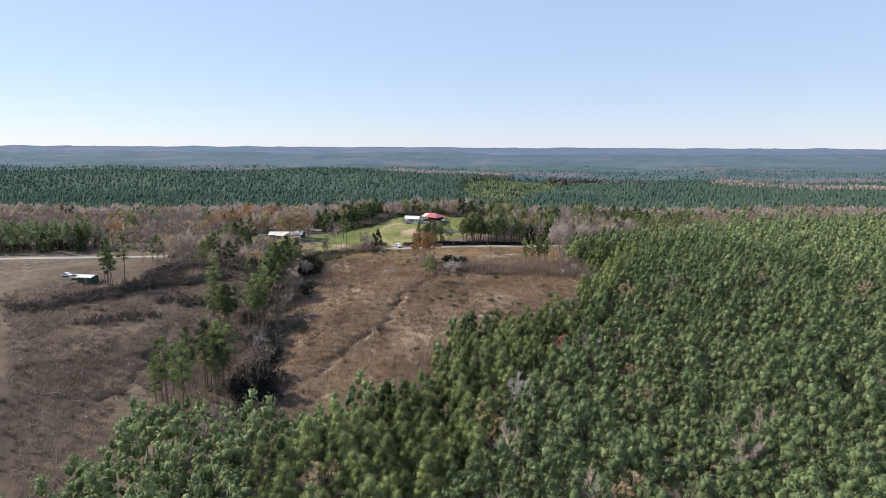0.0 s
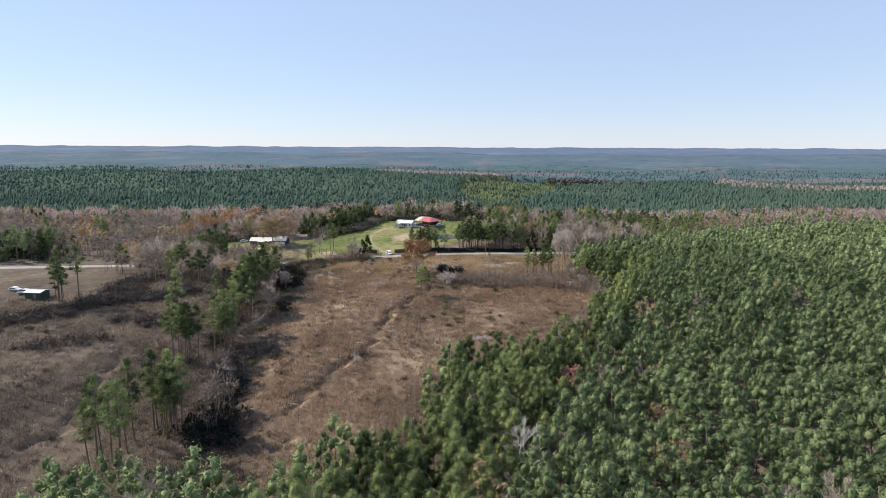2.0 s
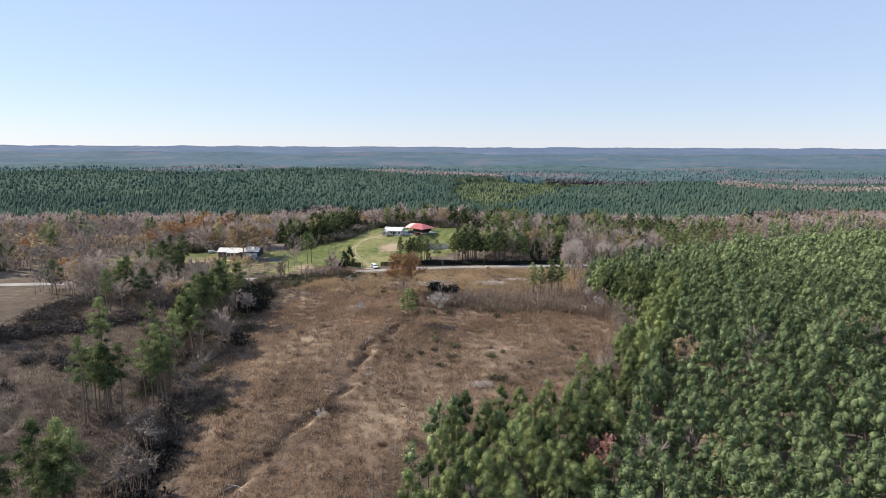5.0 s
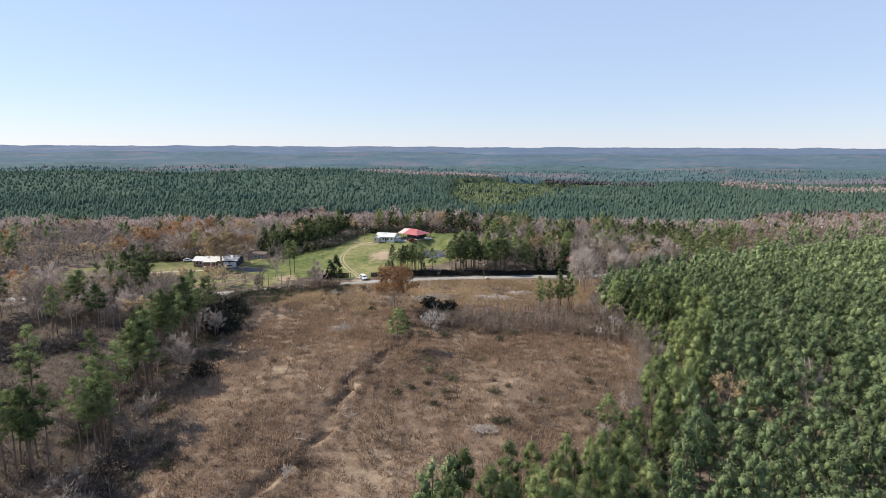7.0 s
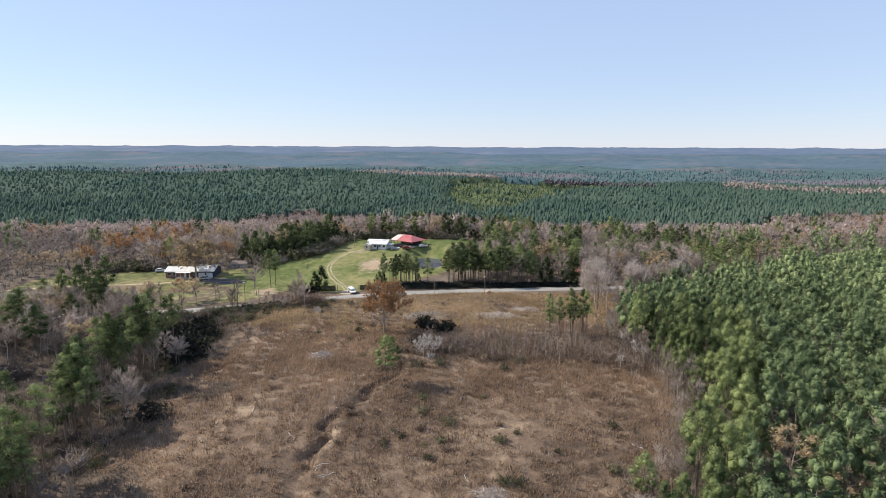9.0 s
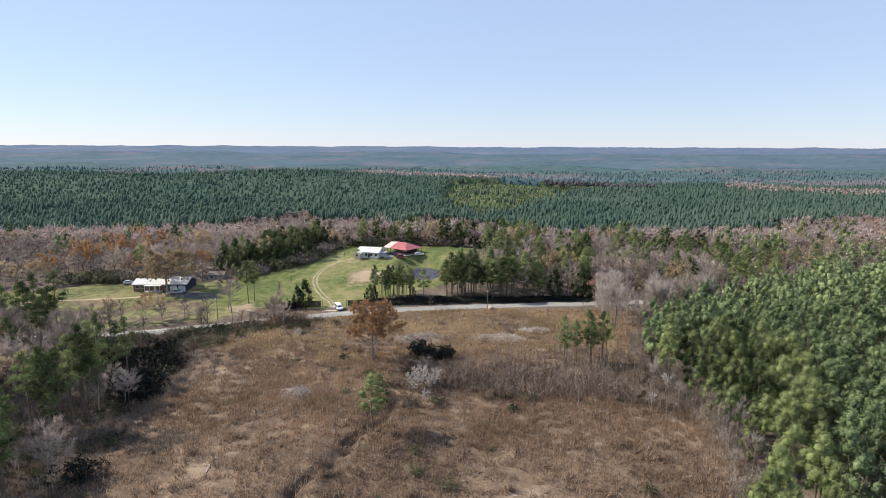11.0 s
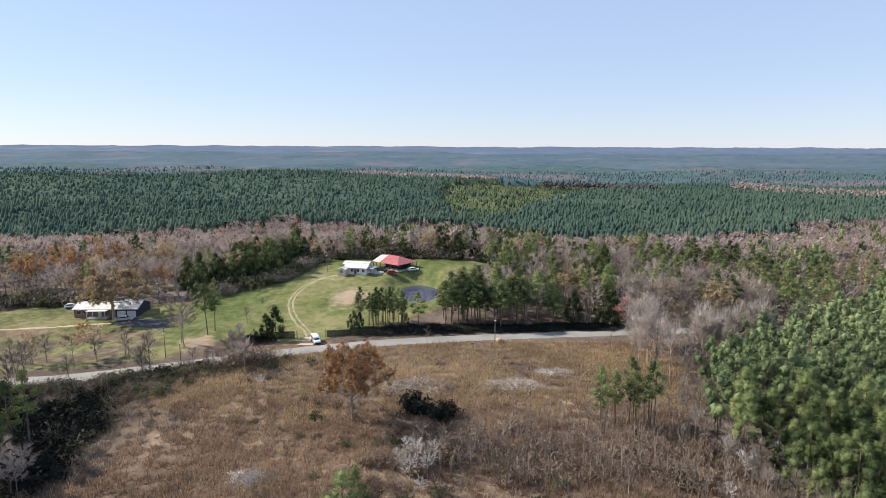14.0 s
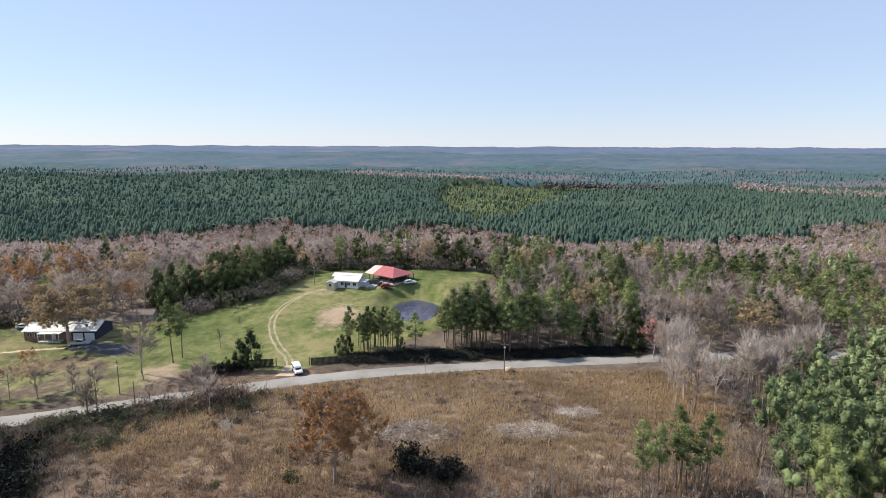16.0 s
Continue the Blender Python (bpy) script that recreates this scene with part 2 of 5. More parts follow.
lawn = np.maximum(edge_soft(LAWN, gx, gy, 5), edge_soft(LAWN_WEST, gx, gy, 8) * 0.46)
lawn = lawn * (1 - 0.42 * smooth(-62, -92, gx))
lawn = lawn * (1 - 0.35 * (1 - smooth(340, 350, gy)) * smooth(-52, -66, gx) * (gx > -150) * smooth(-0.7, 0.3, waves(gx, gy, 22, 91)))
clearing = (gy < 336) & (gx > -185) & (gx < 80)
wood = np.maximum(edge_soft(PINE_WOOD, gx, gy, 10), np.where(clearing, 0, 1)) * (1 - np.minimum(lawn * 2, 1))
dirt = 0.24 * smooth(268, 300, gy) * (gy < 340) * (gx > -60) * (gx < 60) + 0.22 * edge_soft(LAWN_WEST, gx, gy, 14) + (0.50 + 0.35 * waves(gx, gy, 24, 33)) * np.exp(-(along(GULLY, gx - 2.2, gy)[0] / 1.6) ** 2) + 1.1 * np.exp(-((gx + 30) / 8) ** 2 - ((gy - 372) / 10) ** 2) + 0.6 * np.exp(-((gx + 40) / 9) ** 2 - ((gy - 392) / 4) ** 2) + 0.5 * np.exp(-(along([(-22, 290), (-12, 282), (-2, 262), (-6, 240)], gx, gy)[0] / 2.2) ** 2) + 0.9 * np.exp(-((gx + 67) / 6) ** 2 - ((gy - 332) / 8) ** 2) + 0.5 * np.exp(-((gx - 28) / 9) ** 2 - ((gy - 292) / 9) ** 2)
grey = np.maximum(smooth(-50, -75, gx), 0.85 * np.exp(-(along(CREEK, gx, gy)[0] / 16) ** 2)) * (gy < 335) + 0.5 * np.exp(-(along([(-108, 290), (-40, 318)], gx, gy)[0] / 9) ** 2)
zone = ground_mesh.color_attributes.new("zone", "FLOAT_COLOR", "POINT")
zone.data.foreach_set("color", np.stack([lawn, wood, np.clip(dirt, 0, 1), np.clip(grey, 0, 1)], 1).astype(np.float32).ravel())


def ground_material():
    m = bpy.data.materials.new("land")
    m.use_nodes = True
    n, l = m.node_tree.nodes, m.node_tree.links
    p = n["Principled BSDF"]
    geo, at = n.new("ShaderNodeNewGeometry"), n.new("ShaderNodeAttribute")
    at.attribute_name = "zone"
    sep = n.new("ShaderNodeSeparateColor")
    l.new(at.outputs["Color"], sep.inputs[0])
    noises = []
    for s, d in ((0.035, 5), (0.35, 5), (2.2, 3)):
        t = n.new("ShaderNodeTexNoise")
        t.inputs["Scale"].default_value, t.inputs["Detail"].default_value = s, d
        t.inputs["Roughness"].default_value = 0.65
        l.new(geo.outputs["Position"], t.inputs["Vector"])
        noises.append(t.outputs["Fac"])

    def math_node(op, a, b):
        k = n.new("ShaderNodeMath")
        k.operation = op
        for i, v in enumerate((a, b)):
            if isinstance(v, (int, float)):
                k.inputs[i].default_value = v
            else:
                l.new(v, k.inputs[i])
        return k.outputs[0]

    def ramp(fac, *stops):
        r = n.new("ShaderNodeValToRGB")
        while len(r.color_ramp.elements) < len(stops):
            r.color_ramp.elements.new(0.5)
        for e, (at_, c) in zip(r.color_ramp.elements, stops):
            e.position, e.color = at_, (*c, 1)
        l.new(fac, r.inputs[0])
        return r.outputs[0]

    def mix(fac, a, b):
        k = n.new("ShaderNodeMix")
        k.data_type = "RGBA"
        l.new(fac, k.inputs[0])
        l.new(a, k.inputs[6])
        l.new(b, k.inputs[7])
        return k.outputs[2]

    def mask(channel, lo, hi):
        v = math_node("ADD", channel, math_node("MULTIPLY", math_node("SUBTRACT", noises[1], 0.5), 0.9))
        k = n.new("ShaderNodeMapRange")
        k.inputs[1].default_value, k.inputs[2].default_value = lo, hi
        l.new(v, k.inputs[0])
        return k.outputs[0]

    both = math_node("ADD", math_node("MULTIPLY", noises[0], 0.55), math_node("MULTIPLY", noises[1], 0.45))
    fine = math_node("ADD", math_node("MULTIPLY", both, 0.78), math_node("MULTIPLY", noises[2], 0.22))
    grass = ramp(fine, (0.40, (0.060, 0.043, 0.033)), (0.475, (0.122, 0.086, 0.062)), (0.54, (0.184, 0.130, 0.091)), (0.61, (0.285, 0.214, 0.150)))
    weeds = ramp(fine, (0.34, (0.042, 0.034, 0.028)), (0.48, (0.095, 0.073, 0.056)), (0.57, (0.140, 0.108, 0.083)), (0.66, (0.23, 0.185, 0.145)))
    litter = ramp(fine, (0.37, (0.062, 0.050, 0.041)), (0.63, (0.215, 0.172, 0.138)))
    turf = ramp(both, (0.40, (0.078, 0.102, 0.034)), (0.49, (0.132, 0.152, 0.054)), (0.60, (0.235, 0.212, 0.102)))
    bare = ramp(fine, (0.35, (0.265, 0.195, 0.132)), (0.65, (0.44, 0.345, 0.245)))
    grass = mix(mask(at.outputs["Alpha"], 0.3, 0.7), grass, weeds)
    c = mix(mask(sep.outputs[1], 0.35, 0.65), grass, litter)
    c = mix(mask(sep.outputs[0], 0.35, 0.65), c, turf)
    c = mix(mask(sep.outputs[2], 0.35, 0.85), c, bare)
    l.new(c, p.inputs["Base Color"])
    p.inputs["Roughness"].default_value = 0.95
    p.inputs["Specular IOR Level"].default_value = 0.1
    b = n.new("ShaderNodeBump")
    b.inputs["Strength"].default_value, b.inputs["Distance"].default_value = 0.6, 0.35
    l.new(noises[2], b.inputs["Height"])
    l.new(b.outputs[0], p.inputs["Normal"])
    return m


ground_mesh.materials.append(ground_material())
tagged(new("ground", ground_mesh), "rolling land of dry brown grass, green lawn and leaf litter", "ground", kind="structure")


def ribbon(line, half, lift, step=1.5, wander=0.0, edge=0.0, across=4, seed=1):
    """A strip laid on the land along a line."""
    pts = []
    for (ax, ay), (bx, by) in zip(line, line[1:]):
        k = max(1, int(math.hypot(bx - ax, by - ay) / step))
        pts += [(ax + (bx - ax) * i / k, ay + (by - ay) * i / k) for i in range(k)]
    p = np.array(pts + [line[-1]])
    for _ in range(12):
        p[1:-1] = (p[:-2] + 2 * p[1:-1] + p[2:]) / 4
    d = np.gradient(p, axis=0)
    d /= np.hypot(*d.T)[:, None]
    side = np.stack([d[:, 1], -d[:, 0]], 1)
    r = np.random.default_rng(seed)
    h = half + edge * r.normal(size=(len(p), 2))
    rows = []
    for k in range(across + 1):
        u = k / across
        off = -h[:, 0] * (1 - u) + h[:, 1] * u
        q = p + side * off[:, None]
        z = height(q[:, 0], q[:, 1]) + lift * (1 if 0 < k < across else 0.0)
        rows.append(np.column_stack([q, z]))
    v = np.stack(rows, 1).reshape(-1, 3)
    return v, sheet(across + 1, len(p))[:, ::-1]


v, t = ribbon(ROAD_LINE, 2.7, 0.14, edge=0.12)
tagged(new("road", tri_mesh("road", v, t, [ROAD], flat=False)), "worn pale grey country road, narrow and unmarked", "road", kind="structure")

# ---- trees ----


def unit(v):
    return v / np.maximum(np.linalg.norm(v, axis=-1, keepdims=True), 1e-9)


def tube(a, b, ra, rb, sides=5, bend=0.0, r=None):
    """A tapered stem from a to b, in two lengths."""
    a, b = np.asarray(a, float), np.asarray(b, float)
    d = unit(b - a)
    u = unit(np.cross(d, (0.3, 1, 0.2)))
    w = np.cross(d, u)
    mid = (a + b) / 2 + (r.normal(size=3) * bend if r is not None else 0)
    ang = np.arange(sides) / sides * 2 * np.pi
    ring = np.cos(ang)[:, None] * u + np.sin(ang)[:, None] * w
    v = np.concatenate([a + ring * ra, mid + ring * (ra + rb) / 2, b + ring * rb])
    t = []
    for lvl in (0, sides):
        for i in range(sides):
            j = (i + 1) % sides
            t += [(lvl + i, lvl + j, lvl + sides + j), (lvl + i, lvl + sides + j, lvl + sides + i)]
    return v, np.array(t)


def blades(base, tips, width, r):
    """Thin triangles from each base to each tip."""
    d = tips - base
    s = unit(np.cross(d, r.normal(size=d.shape))) * np.reshape(width, (-1, 1)) / 2
    v = np.stack([base - s, base + s, tips], 1).reshape(-1, 3)
    return v, np.arange(len(v)).reshape(-1, 3)


def facing_blades(base, tips, out, width):
    """Thin triangles from each base to each tip, turned to face out."""
    d = tips - base
    s = unit(np.cross(d, out)) * np.reshape(width, (-1, 1)) / 2
    v = np.stack([base - s, base + s, tips], 1).reshape(-1, 3)
    return v, np.arange(len(v)).reshape(-1, 3)


def tufts(centres, outward, n, size, r):
    """Clumps of small leaf triangles that look outwards."""
    c = np.repeat(centres, n, 0)
    o = np.repeat(outward, n, 0)
    m = len(c)
    nrm = unit(o + 0.75 * r.normal(size=(m, 3)))
    a = unit(np.cross(nrm, r.normal(size=(m, 3))))
    b = np.cross(nrm, a)
    p = c + r.normal(size=(m, 3)) * np.reshape(size, (-1, 1)) * 0.55
    s = np.reshape(size, (-1, 1)) * r.uniform(0.55, 1.1, (m, 1))
    v = np.stack([p + a * s * 1.05, p - a * s * 0.55 + b * s * 0.36, p - a * s * 0.55 - b * s * 0.36], 1).reshape(-1, 3)
    return v, np.arange(len(v)).reshape(-1, 3)


def lump(centre, radii, r, rough=0.18, rings=5, sides=8):
    """A closed uneven body."""
    v = [(0, 0, 1)]
    for i in range(1, rings):
        for j in range(sides):
            th, ph = math.pi * i / rings, 2 * math.pi * (j + 0.5 * (i % 2)) / sides
            v.append((math.sin(th) * math.cos(ph), math.sin(th) * math.sin(ph), math.cos(th)))
    v.append((0, 0, -1))
    v = np.array(v) * (1 + rough * r.normal(size=(len(v), 1)))
    t = [(0, 1 + j, 1 + (j + 1) % sides) for j in range(sides)]
    for i in range(rings - 2):
        for j in range(sides):
            a, b = 1 + i * sides + j, 1 + i * sides + (j + 1) % sides
            t += [(a, a + sides, b + sides), (a, b + sides, b)]
    last = len(v) - 1
    t += [(last, last - sides + (j + 1) % sides, last - sides + j) for j in range(sides)]
    return v * np.asarray(radii) + np.asarray(centre), np.array(t)


def join(bits):
    """One mesh's arrays out of (verts, tris, material slot) bits."""
    n, vs, ts, ms = 0, [], [], []
    for v, t, m in bits:
        vs.append(v)
        ts.append(t + n)
        ms.append(np.full(len(t), m))
        n += len(v)
    return np.concatenate(vs), np.concatenate(ts), np.concatenate(ms)


def clump(centre, radii, r, n, size, rings=3, sides=6, body=0.56):
    """One bough's mass of needles: an uneven body with sprays of needles standing off it."""
    centre, radii = np.asarray(centre, float), np.asarray(radii, float)
    o = unit(r.normal(size=(n, 3)) + (0, 0, 0.3))
    p = centre + o * radii * r.uniform(0.50, 1.08, (n, 1))
    nrm = unit(o + 0.42 * r.normal(size=o.shape))
    a = unit(np.cross(nrm, r.normal(size=o.shape)))
    b = np.cross(nrm, a)
    s = size * r.uniform(0.6, 1.25, (n, 1))
    v = np.stack([p + a * s + o * s * 0.4, p - a * s * 0.6 + b * s * 0.27, p - a * s * 0.6 - b * s * 0.27], 1).reshape(-1, 3)
    return [(v, np.arange(len(v)).reshape(-1, 3), 0), (*lump(centre, radii * body, r, 0.17, rings, sides), 0)]


def pine_bits(r, tall=15.0, wide=2.3, base=0.45, n=1750, size=0.27, sides=6, bodies=12, rings=3, around=6):
    """A plantation pine: bare stem below, a rounded crown of crowded boughs above."""
    lean = r.normal(size=2) * 0.25
    top = np.array([lean[0], lean[1], tall])
    stem = [(*tube((0, 0, -0.3), top * (1, 1, 0.93), 0.16, 0.05, sides, 0.12, r), 0)]
    crown = []
    for i in range(bodies):
        k = (i + 0.5) / bodies
        a = i * 2.4 + r.uniform(-0.5, 0.5)
        reach = wide * (0.72 + 0.28 * math.sin(min(1, k / 0.4) * 1.57)) * (1 - max(0, k - 0.4) / 0.6) ** 0.62
        q = wide * r.uniform(0.40, 0.60) * (1 - 0.38 * k) * (12 / bodies) ** 0.3
        d = max(0.0, reach - q * 0.75)
        c_ = (math.cos(a) * d + lean[0] * k, math.sin(a) * d + lean[1] * k, tall * (base + (0.955 - base) * k) - q * 0.35)
        crown += clump(c_, (q, q, q * r.uniform(1.0, 1.45)), r, n // bodies, size, rings, around)
    return stem, crown


def open_pine_bits(r, tall=15.0, wide=3.0, base=0.4, bodies=8, n=95, size=0.46, low_wide=0.75):
    """A free-standing pine: limbs that carry separate flat masses of needles."""
    lean = r.normal(size=2) * 0.3
    top = np.array([lean[0], lean[1], tall])
    stem = [(*tube((0, 0, -0.3), top * (1, 1, 0.95), 0.18, 0.05, 6, 0.15, r), 0)]
    crown = []
    for i in range(bodies):
        k = i / (bodies - 1)
        a = i * 2.4 + r.uniform(-0.4, 0.4)
        reach = wide * (low_wide + (1 - low_wide) * math.sin(min(1, k / 0.45) * 1.57)) * (1 - max(0, k - 0.45) / 0.55) ** 0.7
        q = wide * r.uniform(0.40, 0.60) * (1 - 0.35 * k)
        d = max(0.0, reach - q * 0.7)
        c_ = np.array([math.cos(a) * d + lean[0] * k, math.sin(a) * d + lean[1] * k, tall * (base + (0.95 - base) * k)])
        stem.append((*tube((lean[0] * k, lean[1] * k, c_[2] - 0.9), c_, 0.06, 0.02, 3, 0.1, r), 0))
        crown += clump(c_, (q, q, q * 0.68), r, n, size * 0.8, 3, 6, 0.42)
    return stem, crown


def bare_bits(r, tall=13.0, wide=3.2, limbs=7, sub=4, twigs=7, width=0.07, leaves=0, leaf_size=0.5, sides=5, rise=(0.16, 0.30), fork_at=0.0, girth=0.012):
    """Trunk with limbs, and the twigs (and leaves) of a broad-leaved tree."""
    fork = tall * (fork_at or r.uniform(0.25, 0.4))
    top = np.array([r.normal() * 0.3, r.normal() * 0.3, tall * 0.9])
    stem = [(*tube((0, 0, -0.3), top, girth * tall, 0.03, sides, 0.25, r), 0)]
    tips, outs = [], []
    tw_a, tw_b = [], []
    for i in range(limbs):
        k = i / limbs
        s = np.array([0, 0, fork]) * (1 - k) + top * k * 0.9 + np.array([0, 0, 0])
        a = i * 2.4 + r.uniform(-0.4, 0.4)
        reach = wide * (1 - 0.55 * k) * r.uniform(0.7, 1.05)
        e = s + np.array([math.cos(a) * reach, math.sin(a) * reach, tall * r.uniform(*rise) * (1 - 0.5 * k)])
        stem.append((*tube(s, e, 0.007 * tall * (1 - 0.5 * k), 0.02, 3, 0.2, r), 0))
        for j in range(sub):
            f = r.uniform(0.35, 1.0)
            b = s + (e - s) * f
            g = b + unit(np.array([math.cos(a), math.sin(a), 0.8]) + r.normal(size=3) * 0.55) * tall * r.uniform(0.07, 0.15)
            tw_a.append(b)
            tw_b.append(g)
            tips.append(g)
            outs.append(unit(g - np.array([0, 0, tall * 0.55])))
    tw_a, tw_b, tips, outs = map(np.array, (tw_a, tw_b, tips, outs))
    crown = [(*facing_blades(tw_a, tw_b, outs + 0.3 * r.normal(size=outs.shape), width * 1.6), 0)]
    if twigs:
        a = np.repeat(tw_a, twigs, 0)
        b = np.repeat(tw_b, twigs, 0)
        f = r.uniform(0.2, 1.0, (len(a), 1))
        a = a + (b - a) * f
        o = np.repeat(outs, twigs, 0)
        crown.append((*facing_blades(a, a + unit(o + (0, 0, 0.5) + r.normal(size=a.shape) * 0.6) * tall * r.uniform(0.06, 0.13, (len(a), 1)), o + 0.35 * r.normal(size=a.shape), width), 0))
    if leaves:
        crown.append((*tufts(tips, outs, leaves, np.full(leaves * len(tips), leaf_size), r), 1))
    return stem, crown


def bush_bits(r, wide=1.4, tall=1.8, stems=60, width=0.06, leaves=0, leaf_size=0.3):
    a = r.normal(size=(stems, 3)) * (wide * 0.3, wide * 0.3, 0)
    b = a * 2.0 + r.normal(size=(stems, 3)) * (wide * 0.25, wide * 0.25, 0) + np.stack([0 * a[:, 0], 0 * a[:, 0], tall * r.uniform(0.4, 1.0, stems)], 1)
    bits = [(*blades(a, b, width, r), 0)]
    if leaves:
        c = b * (1, 1, 0.85)
        bits.append((*tufts(c, unit(c + (0, 0, 0.3)), leaves, np.full(leaves * stems, leaf_size), r), 0))
    return bits


def scattered(templates, x, y, lo, hi, r, sink=0.0, tilt=0.0):
    """Many copies of the templates, joined into one set of arrays."""
    vs, ts, ms, n = [], [], [], 0
    pick = r.integers(0, len(templates), len(x))
    z = height(x, y) - sink
    for k, (tv, tt, tm) in enumerate(templates):
        i = np.where(pick == k)[0]
        if not len(i):
            continue
        a, s = r.uniform(0, 6.283, len(i)), r.uniform(lo, hi, len(i))
        c, d = np.cos(a) * s, np.sin(a) * s
        st = s * r.uniform(0.9, 1.12, len(i))
        v = np.empty((len(i), len(tv), 3), np.float32)
        v[..., 0] = tv[:, 0] * c[:, None] - tv[:, 1] * d[:, None] + x[i][:, None]
        v[..., 1] = tv[:, 0] * d[:, None] + tv[:, 1] * c[:, None] + y[i][:, None]
        v[..., 2] = tv[:, 2] * st[:, None] + z[i][:, None]
        vs.append(v.reshape(-1, 3))
        ts.append((tt[None] + (np.arange(len(i)) * len(tv))[:, None, None]).reshape(-1, 3) + n)
        ms.append(np.tile(tm, len(i)))
        n += len(i) * len(tv)
    return np.concatenate(vs), np.concatenate(ts), np.concatenate(ms)


def stuff(name, arrays, mats, label, category, flat=True):
    v, t, m = arrays
    return tagged(new(name, tri_mesh(name, v, t, mats, m, flat)), label, category, kind="stuff")


def grid_points(x0, x1, y0, y1, step, r, jitter=0.42):
    x, y = np.meshgrid(np.arange(x0, x1, step), np.arange(y0, y1, step))
    x, y = x.ravel(), y.ravel()
    x = x + np.where(((y - y0) / step).astype(int) % 2 == 0, 0, step / 2)
    return x + r.uniform(-jitter, jitter, len(x)) * step, y + r.uniform(-jitter, jitter, len(y)) * step


def in_sight(x, y, slack=25.0):
    return np.abs(x) < 0.79 * y + slack


class Kind:
    """A kind of tree: meshes of a few grown shapes, placed as single things with a trunk and a crown."""

    def __init__(self, name, shapes, trunk_mat, crown_mats, label, category, group):
        self.name, self.label, self.category, self.group = name, label, category, group
        self.meshes = []
        for stem, crown in shapes:
            v, t, m = join(stem)
            sides = (len(stem[0][0])) // 3
            at, ties = len(stem[0][0]), []
            for limb in stem[1:]:
                ring = int(np.argmin([abs(v[q * sides][2] - limb[0][0][2]) for q in range(3)])) * sides
                ties.append((ring, ring + 1, at))
                at += len(limb[0])
            if ties:
                t = np.concatenate([t, np.array(ties)])
            cv, ct, cm = join(crown)
            self.meshes.append((tri_mesh("trunk", v, t, [trunk_mat]), tri_mesh("crown", cv, ct, crown_mats, cm, False)))
        self.made = 0

    def place(self, x, y, scale=1.0, turn=0.0, shape=None, label=""):
        e = new(self.name)
        e.empty_display_size = 0.5
        e.matrix_world = Matrix.LocRotScale((x, y, float(height(x, y))), Euler((0, 0, turn)), (scale, scale, scale))
        for part_name, me in zip(("trunk", "crown"), self.meshes[self.made % len(self.meshes) if shape is None else shape]):
            o = new(part_name, me)
            o.parent = e
        self.made += 1
        return tagged(e, label or self.label, self.category, self.group)


# -- the pine wood
R = np.random.default_rng(11)
pines = Kind("pine_tree", [pine_bits(R, R.uniform(14, 18), R.uniform(2.6, 3.4), R.uniform(0.40, 0.52), 3300, 0.20) for _ in range(9)] + [pine_bits(R, R.uniform(11, 14), R.uniform(2.3, 2.8), R.uniform(0.16, 0.26), 2600, 0.20) for _ in range(3)], BARK, [PINE],
             "tall green pine with a bare lower trunk in the planted wood", "tree", "pines of the wood")
x, y = grid_points(-80, 330, 40, 415, 4.1, R)
keep = inside(PINE_WOOD, x, y) & in_sight(x, y) & (waves(x, y, 22, 5) > -1.15) & (R.uniform(0, 1, len(x)) > 0.03)
x, y = x[keep], y[keep]
for sx, sy, sr in ((31, 168, 4.5), (15.5, 138, 4.5), (35, 204, 6.0), (60, 205, 4.5), (95, 165, 5.0)):
    keep = np.hypot(x - sx, y - sy) > sr
    x, y = x[keep], y[keep]
order = np.argsort(np.abs(along([(-20, 95), (14, 165), (66, 262)], x, y)[0]))
x, y = x[order], y[order]
for k in range(290):
    edge_tree = along(PINE_WOOD[4:24], x[k], y[k])[0] < 5
    pines.place(x[k], y[k], R.uniform(0.76, 1.08), R.uniform(0, 6.28), 9 + k % 3 if edge_tree and k % 4 else k % 9)
low_pines = [join([(*b[:2], 0) for b in st] + [(*b[:2], 1) for b in cr]) for st, cr in [pine_bits(R, R.uniform(13, 17), R.uniform(2.6, 3.3), 0.44, 130, 0.60, 3, 5, 3, 5) for _ in range(6)]]
mid_pines = [join([(*b[:2], 0) for b in st] + [(*b[:2], 1) for b in cr]) for st, cr in [pine_bits(R, R.uniform(13, 17), R.uniform(2.6, 3.3), 0.44, 540, 0.35, 3, 8, 3, 5) for _ in range(6)]]
x, y = x[290:], y[290:]
close = np.minimum(np.hypot(x - 60, y - 120), np.hypot(x - 88, y - 232)) < 68
stuff("pine_wood", scattered(mid_pines, x[close], y[close], 0.74, 1.12, R), [BARK, PINE_MID], "dense wood of green planted pines", "woods", False)
stuff("far_pine_wood", scattered(low_pines, x[~close], y[~close], 0.76, 1.08, R), [BARK, PINE_MASS], "farther part of the planted pine wood", "woods", False)

